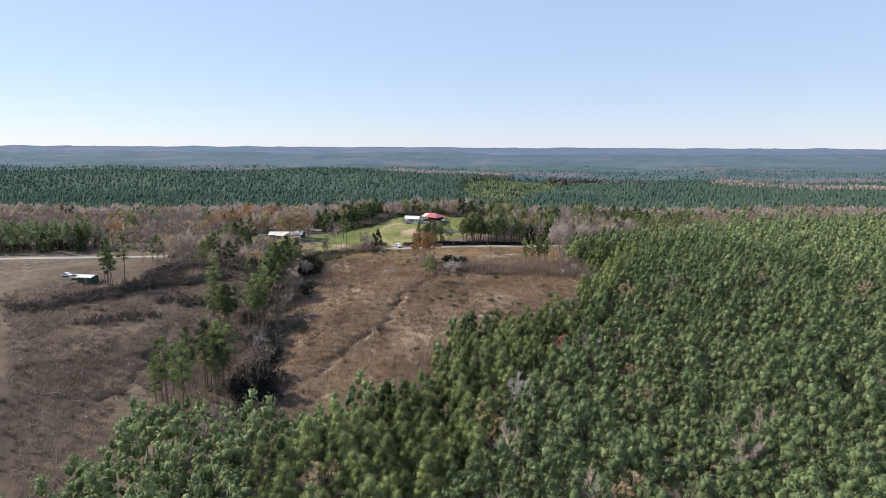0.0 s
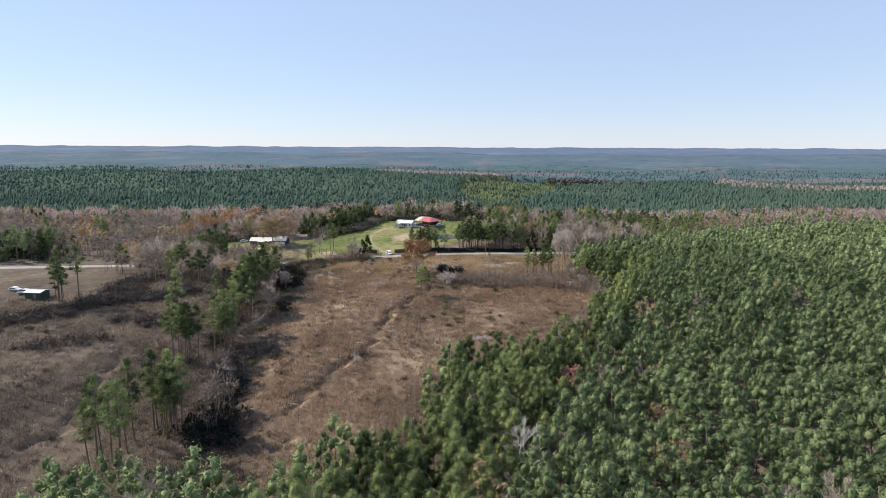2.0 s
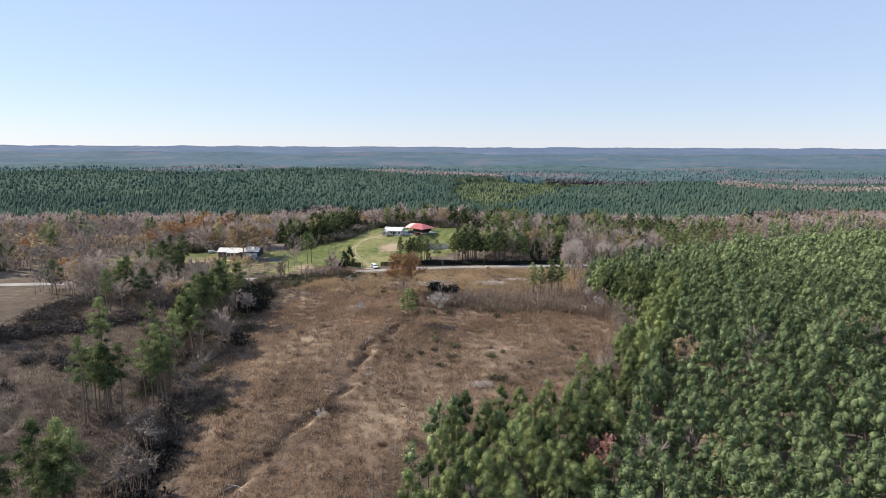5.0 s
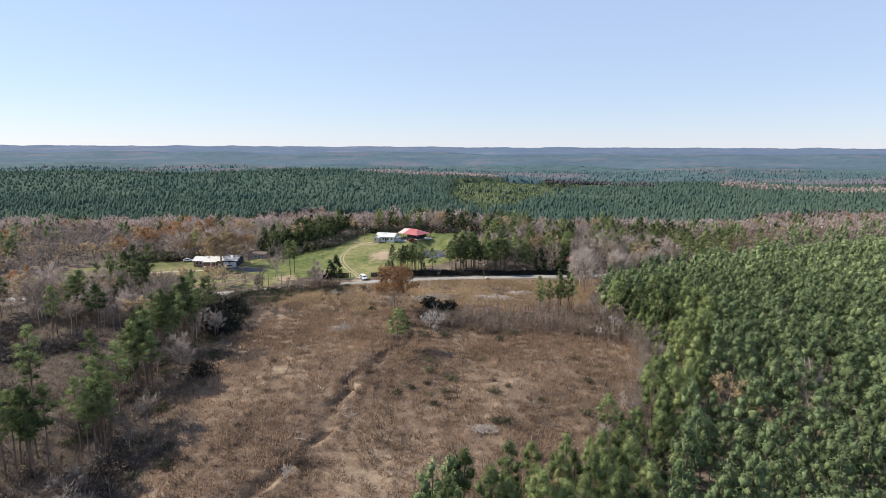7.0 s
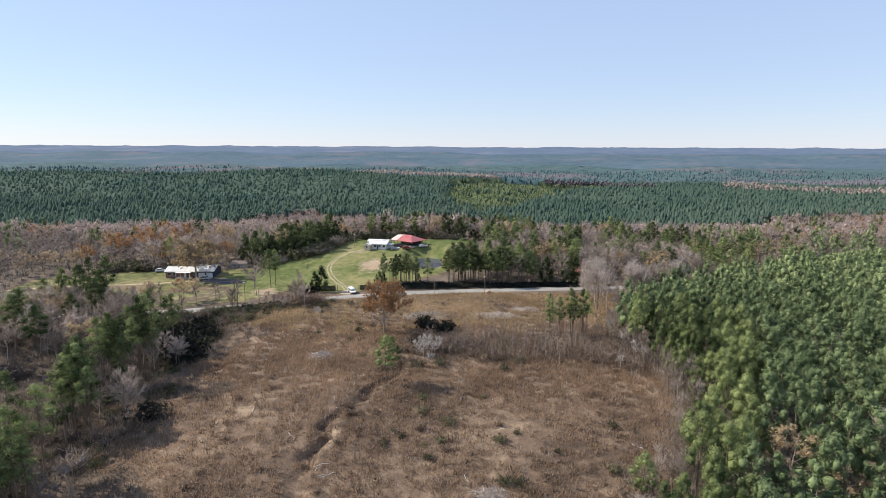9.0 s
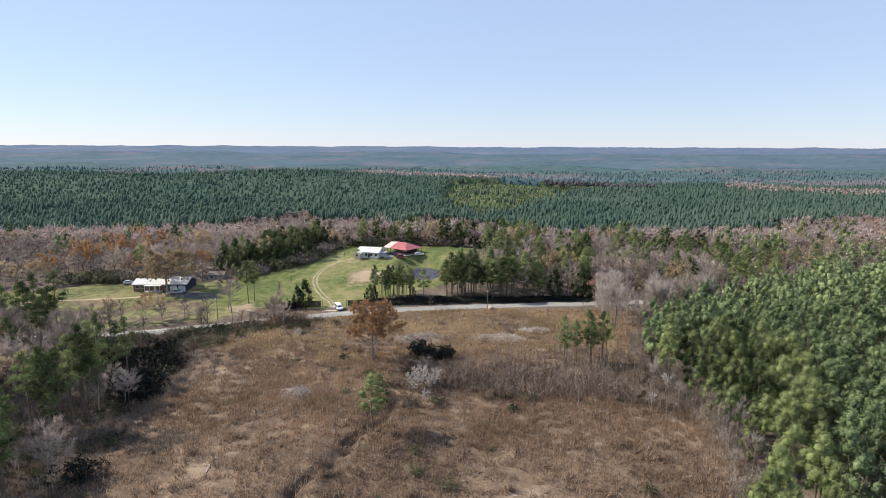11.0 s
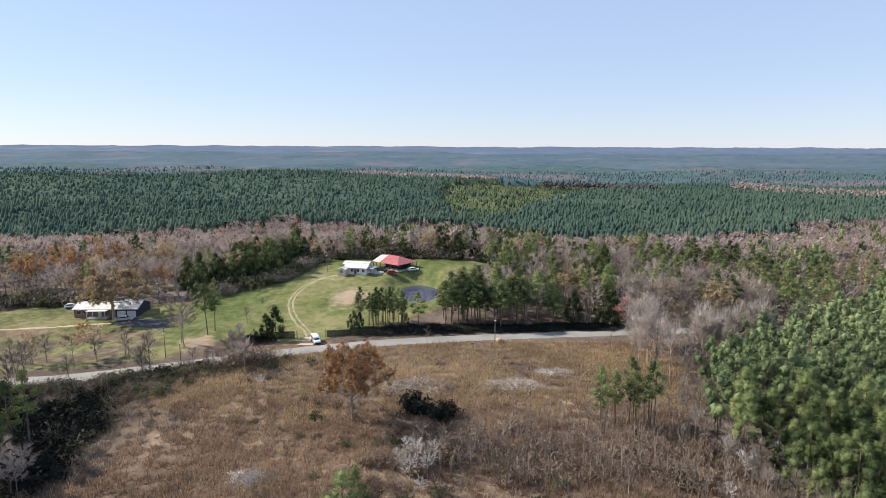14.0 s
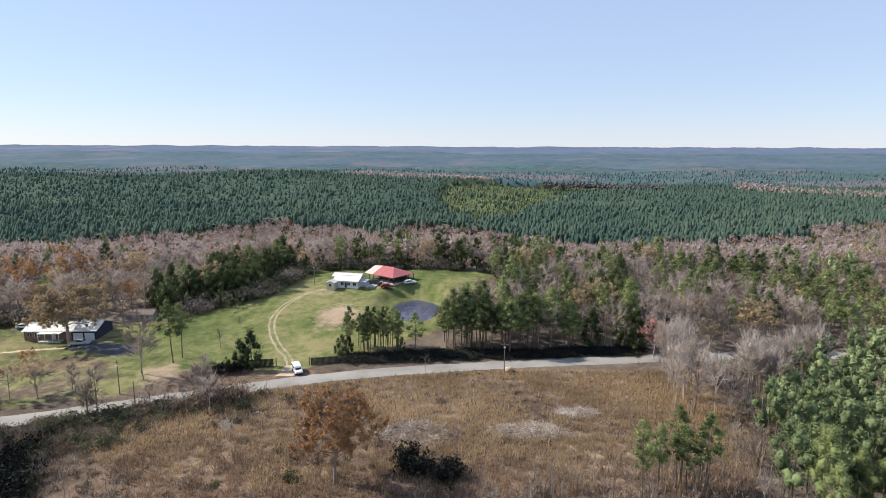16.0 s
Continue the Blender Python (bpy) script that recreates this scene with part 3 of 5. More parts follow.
# -- the planted ridge behind the valley, and the wood outside the camera's sight
cone = []
for _ in range(5):
    q = R.uniform(1.5, 2.2)
    v, t = lump((0, 0, 8.6), (q, q, R.uniform(4.0, 5.4)), R, 0.22, 3, 4)
    cone.append((v, t, np.zeros(len(t))))
x, y = grid_points(-130, 420, -60, 410, 7.5, R)
keep = inside(PINE_WOOD, x, y) & ~in_sight(x, y, 22)
stuff("outer_pine_wood", scattered(cone, x[keep], y[keep], 0.9, 1.2, R), [PINE_MASS], "pine wood behind and beside the flight line", "woods", False)
x1, y1 = grid_points(-700, 720, 540, 830, 4.4, R)
x2, y2 = grid_points(-950, 1000, 830, 1180, 6.6, R)
x, y = np.concatenate([x1, x2]), np.concatenate([y1, y2])
YOUNG = [(33, 735), (52, 740), (92, 800), (128, 870), (224, 1050), (330, 1085), (262, 1165), (123, 1205), (13, 1120), (-4, 900), (14, 790)]
young = inside(YOUNG, x + 9 * waves(x, y, 40, 8), y)
keep = in_sight(x, y) & ~young & (y > np.interp(x, EDGE_X, EDGE_Y) + 14 * waves(x, y, 70, 14))
stuff("ridge_pine_woods", scattered(cone, x[keep], y[keep], 0.84, 1.14, R, 0.4), [PINE_HAZE], "pine plantation on the ridge beyond the valley", "woods", False)
tall = young & (waves(x, y, 60, 12) + R.uniform(-1, 1, len(x)) > 1.05)
stuff("plantation_trees", scattered(cone, x[tall], y[tall], 0.5, 0.8, R), [PINE_HAZE], "taller pines scattered over the young plantation", "woods", False)
keep = young & ~tall & (waves(x, y, 34, 13) > -0.75)
stuff("young_pine_woods", scattered(cone, x[keep], y[keep], 0.3, 0.46, R), [YOUNG_PINE], "young light green plantation on the slope", "woods", False)
# stands of leafless trees among the far pines
x, y = grid_points(-900, 950, 700, 1430, 7.0, R)
keep = in_sight(x, y) & ((along([(-150, 1400), (-40, 1300), (60, 1215)], x, y)[0] < 45) | (along([(520, 1130), (600, 1010), (720, 960), (880, 960)], x, y)[0] < 40) | (along([(195, 1165), (260, 1140), (335, 1105)], x, y)[0] < 16) | (along([(-600, 1250), (-150, 1210)], x, y)[0] < 26))
shoulder = along([(195, 1165), (260, 1140), (335, 1105)], x, y)[0] < 22
far_bare_xy = (x[keep & ~shoulder], y[keep & ~shoulder])
dark_stand_xy = (x[keep & shoulder], y[keep & shoulder])
# -- the canopy of the far hills


def canopy(y0, y1, nx, ny, rough):
    """The roof of far woods as one uneven sheet."""
    wide = 0.82 * y1 + 60
    fx, fy = np.meshgrid(np.linspace(-wide, wide, nx), np.linspace(y0, y1, ny))
    fx, fy = fx.ravel() + rng.normal(size=fx.size) * 3, fy.ravel()
    fz = height(fx, fy) + 10 + rng.uniform(-rough, rough, fx.size)
    fz[:nx] -= 14  # the wood's front comes down to the ground
    t = sheet(nx, ny)
    return np.stack([fx, fy, fz], 1), t, np.zeros(len(t))


# an added sheet closes the gaps between crowns, lowering contrast like haze
nx_, ny_ = 330, 110
fx, fy = np.meshgrid(np.linspace(-1020, 1020, nx_), np.linspace(0, 1, ny_))
fx = fx.ravel() + rng.normal(size=fx.size) * 1.5
front = np.interp(fx, EDGE_X, EDGE_Y) + 14
fy = front + (1190 - front) * fy.ravel() + rng.normal(size=fx.size) * 1.2
low_ = inside(YOUNG, fx + 9 * waves(fx, fy, 40, 8), fy)
fz = height(fx, fy) + np.where(low_, 2.2, 10.2) + rng.uniform(-1.0, 1.0, fx.size)
t = sheet(nx_, ny_)
stuff("ridge_canopy", (np.stack([fx, fy, fz], 1), t, low_[t].any(1).astype(int)), [PINE_HAZE, YOUNG_PINE], "closed crowns of the planted ridge", "woods", False)
stuff("far_woods", canopy(1183, 1980, 260, 90, 2.6), [WOODS_HAZE], "wooded hills beyond the ridge, haze painted as blue-green", "woods", False)
x, y = grid_points(-1350, 1400, 1190, 1680, 11.0, R)
keep = in_sight(x, y) & (waves(x, y, 160, 17) > -0.9)
stuff("far_tree_crowns", scattered(cone, x[keep], y[keep], 0.75, 1.2, R), [WOODS_HAZE], "tree crowns rising from the far woods", "woods", False)
stuff("distant_hills", canopy(1975, 3200, 220, 60, 3.0), [HILLS_HAZE], "wooded hills far off, tinted blue for haze", "hills", False)
stuff("horizon_hills", canopy(3190, 4930, 220, 50, 3.0), [HORIZON_HAZE], "hills along the horizon, tinted pale blue for haze", "hills", False)

# -- bare hardwoods of the valley


def haze_bits(r, tall, wide, n_, width, domes=4, body=0.5):
    """A far leafless crown: stems, and several domes of close fine twigs."""
    bits = []
    for j in range(domes):
        a = j * 2.2 + r.uniform(-0.4, 0.4)
        q = wide * r.uniform(0.46, 0.66)
        d = wide * 0.5 * (j > 0)
        c_ = np.array([math.cos(a) * d, math.sin(a) * d, tall * ((0.70 if j == 0 else 0.58) + r.uniform(-0.06, 0.06))])
        radii = np.array([q, q, q * r.uniform(0.85, 1.15)])
        bits.append((*lump(c_, radii * body, r, 0.24, 3, 5), 0))
        m = n_ // domes
        o = unit(r.normal(size=(m, 3)) + (0, 0, 0.4))
        p = c_ + o * radii * r.uniform(0.35, 0.95, (m, 1))
        tip = p + unit(o * 0.7 + (0, 0, 0.55) + 0.45 * r.normal(size=(m, 3))) * r.uniform(0.8, 1.8, (m, 1))
        bits.append((*facing_blades(p, tip, o, width), 0))
    s0 = np.zeros((5, 3))
    s1 = unit(r.normal(size=(5, 3)) * (1, 1, 0.3)) * (wide * 0.5, wide * 0.5, 0) + (0, 0, tall * 0.7)
    bits.append((*blades(s0, s1, 0.2, r), 0))
    return join(bits)


low_bare = [haze_bits(R, R.uniform(11, 15), R.uniform(3.6, 4.8), 72, 0.34, 4, 0.33) for _ in range(8)]
far_bare = [haze_bits(R, R.uniform(11, 15), R.uniform(3.6, 4.8), 24, 0.45, 3, 0.62) for _ in range(6)]
x, y = grid_points(-460, 560, 426, 800, 7.2, R)
keep = in_sight(x, y) & (y < np.interp(x, EDGE_X, EDGE_Y) + 14 * waves(x, y, 70, 14)) & ~inside(LAWN, x, y)
ever = R.uniform(0, 1, len(x)) < 0.05 + 0.10 * (waves(x, y, 60, 15) > 0.4)
rusty = keep & ~ever & (R.uniform(0, 1, len(x)) < 0.10 + 0.08 * (waves(x, y, 90, 16) > 0.2))
ever = ever | rusty
stuff("valley_oaks", scattered(low_bare, x[rusty], y[rusty], 0.7, 1.1, R), [TWIG_RUST], "oaks in dull rust leaf among the valley's bare trees", "woods", False)
stuff("valley_woods", scattered(low_bare, x[keep & ~ever], y[keep & ~ever], 0.8, 1.2, R), [TWIG_ROSE], "bare rosy-brown hardwoods filling the valley", "woods", False)
stuff("valley_pines", scattered(low_pines, x[keep & ever & ~rusty], y[keep & ever & ~rusty], 0.75, 1.1, R), [BARK, PINE_DARK], "single pines among the valley's bare trees", "woods")
stuff("dark_stand", scattered(far_bare, *dark_stand_xy, 1.1, 1.5, R), [TWIG_DARK], "dark purplish stand of trees on the plantation's shoulder", "woods", False)
stuff("far_bare_woods", scattered(far_bare, *far_bare_xy, 1.05, 1.35, R), [TWIG_ROSE], "leafless stands among the far pines", "woods", False)

# -- woods round the houses: pines, bare hardwoods and a few in autumn leaf
WOOD_EAST = [(2, 351), (62, 348), (66, 400), (60, 450), (27, 440), (24, 415), (16, 388), (8, 366)]
WOOD_FAR_EAST = [(62, 348), (95, 350), (130, 350), (160, 372), (260, 402), (360, 440), (200, 446), (60, 446), (66, 400)]
WOOD_GREY = [(50, 305), (57, 336), (64, 340), (120, 341), (112, 338), (90, 326), (72, 314), (60, 301)]
WOOD_WEST = [(-420, 308), (-250, 302), (-168, 318), (-152, 374), (-112, 374), (-88, 384), (-74, 398), (-58, 424), (-52, 442), (-420, 442)]
EVERGREENS = [(-88, 376), (-60, 396), (-54, 422), (-66, 432), (-84, 410), (-98, 388)]
STAND_WEST = [(-158, 288), (-92, 292), (-90, 268), (-96, 252), (-118, 258), (-150, 268)]
HILL_BACK = [(-52, 425), (28, 426), (40, 445), (-60, 445)]

open_pines = Kind("roadside_pine", [open_pine_bits(R, R.uniform(13, 17), R.uniform(3.0, 4.2), R.uniform(0.36, 0.50), 18, 130, 0.30) for _ in range(6)], BARK, [PINE],
                  "green pine with an open crown and bare trunk", "tree", "pines near the road")
bares = Kind("bare_tree", [bare_bits(R, R.uniform(11, 15), R.uniform(2.8, 4.0), 10, 8, 10, 0.10) for _ in range(7)], TWIG, [TWIG],
             "leafless grey-brown hardwood tree", "tree", "bare hardwoods")
rust = Kind("autumn_oak", [bare_bits(R, R.uniform(11, 14), 4.4, 11, 8, 2, 0.06, 14, 0.46) for _ in range(3)], TWIG, [TWIG, OAK_LEAF],
            "oak with rust-orange autumn leaves", "tree", "oaks in autumn leaf")
tans = Kind("tan_oak", [bare_bits(R, R.uniform(11, 14), 4.6, 11, 8, 3, 0.06, 12, 0.46) for _ in range(3)], TWIG, [TWIG, TAN_LEAF],
            "oak in thin tan autumn leaf", "tree", "oaks in tan leaf")
reds = Kind("red_maple", [bare_bits(R, 9.5, 2.6, 8, 6, 2, 0.05, 9, 0.5) for _ in range(2)], TWIG, [TWIG, RED_LEAF],
            "small maple with dull red leaves", "tree", "maples in red leaf")
cedars = Kind("evergreen_tree", [pine_bits(R, R.uniform(9, 12), R.uniform(2.7, 3.5), 0.06, 1400, 0.34, 6, 16) for _ in range(4)], BARK, [PINE_DARK],
              "dense dark evergreen leafy to the ground", "tree", "evergreens")

spots = {"pine": [], "bare": [], "rust": [], "tan": [], "cedar": [], "red": []}


def fill(poly, step, mixture, seed):
    """Sow a wood: mixture names each kind's share."""
    r = np.random.default_rng(seed)
    px_ = [p[0] for p in poly]
    py_ = [p[1] for p in poly]
    x, y = grid_points(min(px_), max(px_), min(py_), max(py_), step, r)
    k = inside(poly, x, y) & in_sight(x, y, 40) & ~inside(LAWN, x, y) & (along(ROAD_LINE, x, y)[0] > 5)
    x, y = x[k], y[k]
    names, shares = list(mixture), np.array(list(mixture.values()))
    # kinds come in drifts, not evenly mixed
    drift = waves(x, y, 30, seed + 50) * 0.35 + r.uniform(0, 1, len(x))
    rank = np.argsort(np.argsort(drift)) / max(1, len(x))
    which = np.searchsorted(np.cumsum(shares / shares.sum()), rank, side="right")
    for i in range(len(x)):
        spots[names[min(which[i], len(names) - 1)]].append((x[i], y[i]))


fill(WOOD_EAST, 5.3, {"pine": 0.44, "cedar": 0.06, "tan": 0.08, "bare": 0.38, "red": 0.04}, 31)
fill(WOOD_FAR_EAST, 5.0, {"pine": 0.24, "tan": 0.08, "bare": 0.66, "red": 0.02}, 38)
fill(WOOD_GREY, 8.5, {"bare": 0.9, "tan": 0.1}, 32)
fill(WOOD_WEST, 4.9, {"bare": 0.87, "tan": 0.07, "rust": 0.02, "pine": 0.04}, 33)
fill(EVERGREENS, 4.4, {"cedar": 0.9, "pine": 0.1}, 34)
fill(STAND_WEST, 4.6, {"bare": 0.84, "tan": 0.06, "pine": 0.10}, 35)
fill(HILL_BACK, 5.2, {"pine": 0.3, "bare": 0.45, "cedar": 0.2, "tan": 0.05}, 36)
fill([(-262, 298), (-205, 304), (-200, 330), (-262, 335)], 5.0, {"pine": 0.6, "cedar": 0.4}, 37)
# roadside rows
for k in range(10, 26):
    spots["pine"].append((-23 + 2.3 * k + R.normal() * 0.6 - (0 if k < 9 else 0), 343.6 + 0.075 * (k * 2.3) + abs(R.normal()) * 4.0))
spots["pine"] = [p for p in spots["pine"] if not (-9.2 < p[0] < 0.2 and p[1] < 375)]
for k in range(22):
    spots["pine"].append((R.uniform(1.5, 40), R.uniform(345, 352)))
# leafless trees along the creek, the bank and the wood's edge
for cx, cy, n_, w in ((-60, 166, 5, 5), (-66, 184, 5, 5), (-66, 205, 4, 5), (-70, 232, 5, 6), (-72, 262, 5, 5), (-50, 315, 6, 4)):
    spots["bare"] += [(cx + R.normal() * w * 0.7, cy + R.normal() * w * 0.6) for _ in range(n_)]


def sow(name, kind, cap, lo, hi, stuff_name, low, mats, label):
    """The nearest become things of their own, the rest one mass."""
    p = np.array([q for q in spots[name] if along(ROAD_LINE, q[0], q[1])[0] > 4.2])
    d = np.hypot(p[:, 0] + 15, (p[:, 1] - 320) * 1.2)
    p = p[np.argsort(d)]
    for q in p[:cap]:
        small = 0.92 if (q[1] < 326 and -112 < q[0] < -38 and name == "bare") else 1.0
        kind.place(q[0], q[1], R.uniform(lo, hi) * small, R.uniform(0, 6.28))
    if len(p) > cap:
        stuff(stuff_name, scattered(low, p[cap:, 0], p[cap:, 1], lo, hi, R), mats, label, "woods")


mid_bare = [haze_bits(R, R.uniform(11, 15), R.uniform(2.8, 3.8), 96, 0.19, 4, 0.34) for _ in range(8)]
mid_tan = [join([(*b[:2], 0) for b in st] + [(*b[:2], b[2]) for b in cr]) for st, cr in [bare_bits(R, R.uniform(11, 14), 4.2, 6, 5, 2, 0.12, 6, 0.7, 3) for _ in range(4)]]
sow("pine", open_pines, 230, 0.75, 1.12, "mixed_wood_pines", low_pines, [BARK, PINE_MASS], "pines standing among bare hardwoods")
sow("bare", bares, 280, 0.62, 1.1, "bare_woods", mid_bare, [TWIG], "leafless grey-brown hardwoods round the houses")
sow("rust", rust, 40, 0.7, 1.1, "rust_woods", mid_tan, [TWIG, OAK_LEAF], "rust-coloured oaks in the woods")
sow("tan", tans, 60, 0.7, 1.1, "tan_woods", mid_tan, [TWIG, TAN_LEAF], "tan oaks in the woods")
sow("cedar", cedars, 200, 0.85, 1.4, "evergreen_woods", low_pines, [BARK, PINE_DARK], "dark evergreens")
sow("red", reds, 40, 0.7, 1.1, "red_woods", mid_tan, [TWIG, RED_LEAF], "red maples in the woods")

creek_pines = Kind("creek_pine", [open_pine_bits(R, R.uniform(13, 17), R.uniform(2.2, 2.8), R.uniform(0.40, 0.52), 11, 120, 0.34) for _ in range(5)], BARK, [PINE],
                   "slim green pine with a high crown along the creek", "tree", "pines along the creek")
for cx, cy, n_, w in ((-71, 159, 14, 4.5), (-81, 195, 10, 3.5), (-71, 205, 8, 3), (-75, 215, 3, 3), (-76, 229, 12, 4), (-79, 250, 11, 4), (-79, 261, 8, 3.5), (-78, 272, 4, 3), (-108, 296, 7, 4), (-118, 292, 5, 5), (-75, 144, 7, 3.5), (-90, 212, 2, 2), (-138, 228, 6, 6), (-110, 249, 2, 5)):
    for k in range(n_):
        creek_pines.place(cx + R.normal() * w * 0.6, cy + R.normal() * w * 0.7, R.uniform(0.9, 1.38), R.uniform(0, 6.28))
for k in range(70):
    qx, qy = R.uniform(-60, 150), R.uniform(85, 250)
    if inside(PINE_WOOD, qx, qy):
        (bares if k % 3 else tans).place(qx, qy, R.uniform(0.75, 1.05), R.uniform(0, 6.28), None, "leafless hardwood standing among the pines" if k % 3 else "tan-leaved oak standing among the pines")

for k in range(34):
    creek_pines.place(R.uniform(-23.5, -9.6), R.uniform(343.6, 350.5), R.uniform(0.52, 0.82), R.uniform(0, 6.28), None, "slender pine between the road and the pond")
for qx, qy, q in ((-24.6, 344.0, 0.62), (-23.2, 345.2, 0.5), (-9.0, 345.0, 0.42), (-26.0, 344.8, 0.45)):
    cedars.place(qx, qy, q, qx, None, "bushy evergreen at the end of the pine row")
slim = Kind("bank_tree", [bare_bits(R, R.uniform(7.5, 10), R.uniform(1.2, 1.8), 10, 6, 7, 0.065, 0, 0.3, 5, (0.14, 0.26), 0.22, 0.012) for _ in range(6)], BARK, [SAPLING],
            "slim leafless tree on the road bank", "tree", "slim trees of the bank")
for k in range(30):
    qx = R.uniform(-140, -57)
    qy = float(np.interp(qx, (-140, -88, -69, -57), (296.5, 303.5, 310.5, 315)))
    slim.place(qx, qy + R.normal() * 1.6, R.uniform(0.7, 1.25), R.uniform(0, 6.28))
for k in range(9):
    rusty = k % 3 == 0
    (tans if rusty else slim).place(R.uniform(-112, -78), R.uniform(314, 322), R.uniform(0.55, 0.75) if rusty else R.uniform(0.7, 0.95), R.uniform(0, 6.28), None, "small tan-leaved tree on the lawn's edge" if rusty else "slim leafless tree on the lawn's edge")
# -- trees that stand by themselves
lone = Kind("lone_oak", [bare_bits(R, 16.5, 8.6, 32, 13, 4, 0.07, 26, 0.36, 6, (0.14, 0.30), 0.26, 0.02)], SAPLING, [SAPLING, OAK_LEAF], "lone oak with rust-orange leaves in the dry field", "tree", "")
lone.place(-16.6, 284.5, 1.0, 0.4)
yard = Kind("yard_oak", [bare_bits(R, 17.5, 11.0, 40, 16, 5, 0.08, 40, 0.36, 6, (0.05, 0.19), 0.30, 0.03)], SAPLING, [SAPLING, TAN_LEAF], "broad tan-leaved oak in front of the long house", "tree", "")
yard.place(-103.0, 354.6, 1.0, 1.0)
rust.place(-149, 289, 1.05, 2.0, 1, "oak with orange leaves beside the road")
open_pines.place(-5.2, 345.6, 0.8, 0.9, 2, "small pine before the pond")
open_pines.place(-12, 245, 0.85, 0.5, 2, "slim lone pine in the dry field")
open_pines.place(-10.4, 247, 0.7, 1.5, 3, "slim lone pine in the dry field")
open_pines.place(35, 204, 0.8, 2.5, 4, "single pine at the wood's edge")
open_pines.place(-66.6, 338.0, 1.12, 0.3, 1, "dark pine on the lawn near the road")
open_pines.place(-65.8, 341.5, 0.95, 2.3, 5, "dark pine on the lawn near the road")
cedars.place(-46.4, 336.9, 1.0, 0.0, 0, "dark evergreen beside the gate")
cedars.place(-48.6, 335.6, 0.72, 1.0, 1, "dark evergreen beside the gate")
slim.place(-58.6, 349.2, 0.6, 0.0, 0, "thin leafless sapling on the lawn")
slim.place(-58.3, 364.6, 0.5, 1.0, 1, "thin leafless sapling on the lawn")
rust.place(-146.5, 399.0, 1.25, 0.5, 0, "broad oak with orange leaves at the wood's edge")
rust.place(-129.2, 402.0, 1.3, 1.5, 2, "broad oak with orange leaves behind the long house")
rust.place(-100.1, 333.8, 0.5, 2.5, 1, "small orange-leaved tree on the lawn")
bares.place(-71.0, 330.5, 1.1, 0.0, 1, "grey leafless tree on the lawn near the road")
bares.place(-69.0, 327.5, 1.0, 2.0, 3, "grey leafless tree on the lawn near the road")
reds.place(57, 341.5, 1.2, 0.0, 0, "pinkish-red maple at the end of the field")
reds.place(31, 168, 1.35, 1.0, 1, "red-leaved maple standing among the pines")
for k in range(11):
    creek_pines.place(38.5 + R.normal() * 3.6, 280.5 + R.normal() * 2.6, R.uniform(0.72, 0.96), k, k % 5, "thin pine with a high crown in the thicket")
pale = Kind("dead_tree", [bare_bits(R, 9.0, 2.8, 12, 7, 9, 0.10) for _ in range(2)], TWIG_PALE, [TWIG_PALE], "bleached grey dead tree among the pines", "tree", "dead trees")
pale.place(15.5, 138, 1.55, 0.0, 0)
for qx, qy in ((52, 262), (46, 255), (-29, 258), (-28, 190), (60, 268), (-40, 300), (-4, 262), (-2, 258), (-6, 266), (-3, 267), (-1, 264), (0, 268), (-5, 271)):
    pale.place(qx, qy, R.uniform(0.4, 0.62), R.uniform(0, 6), 1, "pale leafless sapling in the dry field")

white_stems = Kind("white_stemmed_tree", [bare_bits(R, R.uniform(13, 16), 2.0, 9, 6, 9, 0.085, 0, 0.4, 6, (0.2, 0.34), 0.45, 0.0085) for _ in range(4)], TWIG_LIGHT, [TWIG_LIGHT], "tall leafless tree with a pale straight trunk", "tree", "pale-trunked trees")
for k in range(44):
    f = R.uniform(0, 1)
    qx, qy = (51 + 7 * f, 306 + 30 * f) if k % 2 else (60 + 26 * f, 304 + 18 * f)
    white_stems.place(qx + R.normal() * 2.0, qy + R.normal() * 2.0, R.uniform(0.8, 1.15), R.uniform(0, 6.28))

EDGE_LINE = [(34, 198), (44, 210), (52, 226), (56, 244), (54, 260), (52, 276), (58, 292)]
for k in range(80):
    f = R.uniform(0, len(EDGE_LINE) - 1.001)
    (ax, ay), (bx, by) = EDGE_LINE[int(f)], EDGE_LINE[int(f) + 1]
    qx, qy = ax + (bx - ax) * (f % 1) - 1.0 + R.normal() * 1.8, ay + (by - ay) * (f % 1) + R.normal() * 1.8
    (white_stems if k % 3 == 0 else slim).place(qx, qy, R.uniform(0.32, 0.62) if k % 3 == 0 else R.uniform(0.55, 1.0), R.uniform(0, 6.28), None, "thin pale leafless sapling at the wood's edge")

# -- scrub
SAPLINGS = [(-5, 266), (10, 262), (26, 260), (40, 256), (50, 248), (55, 262), (52, 284), (40, 288), (22, 284), (6, 278), (-5, 274)]
brown_bush = [tri_mesh("brown_shrub", *join(bush_bits(R, R.uniform(1.0, 1.5), R.uniform(1.3, 2.0), 150, 0.055, 1, 0.17))[:2], [SCRUB]) for _ in range(6)]
green_bush = [tri_mesh("olive_shrub", *join(bush_bits(R, R.uniform(1.2, 1.8), R.uniform(1.2, 1.9), 70, 0.06, 6, 0.30))[:2], [GREEN_SCRUB]) for _ in range(5)]
grey_bush = [tri_mesh("hedge_shrub", *join(bush_bits(R, R.uniform(1.2, 1.6), R.uniform(1.5, 2.0), 130, 0.06, 2, 0.2))[:2], [SAPLING]) for _ in range(4)]
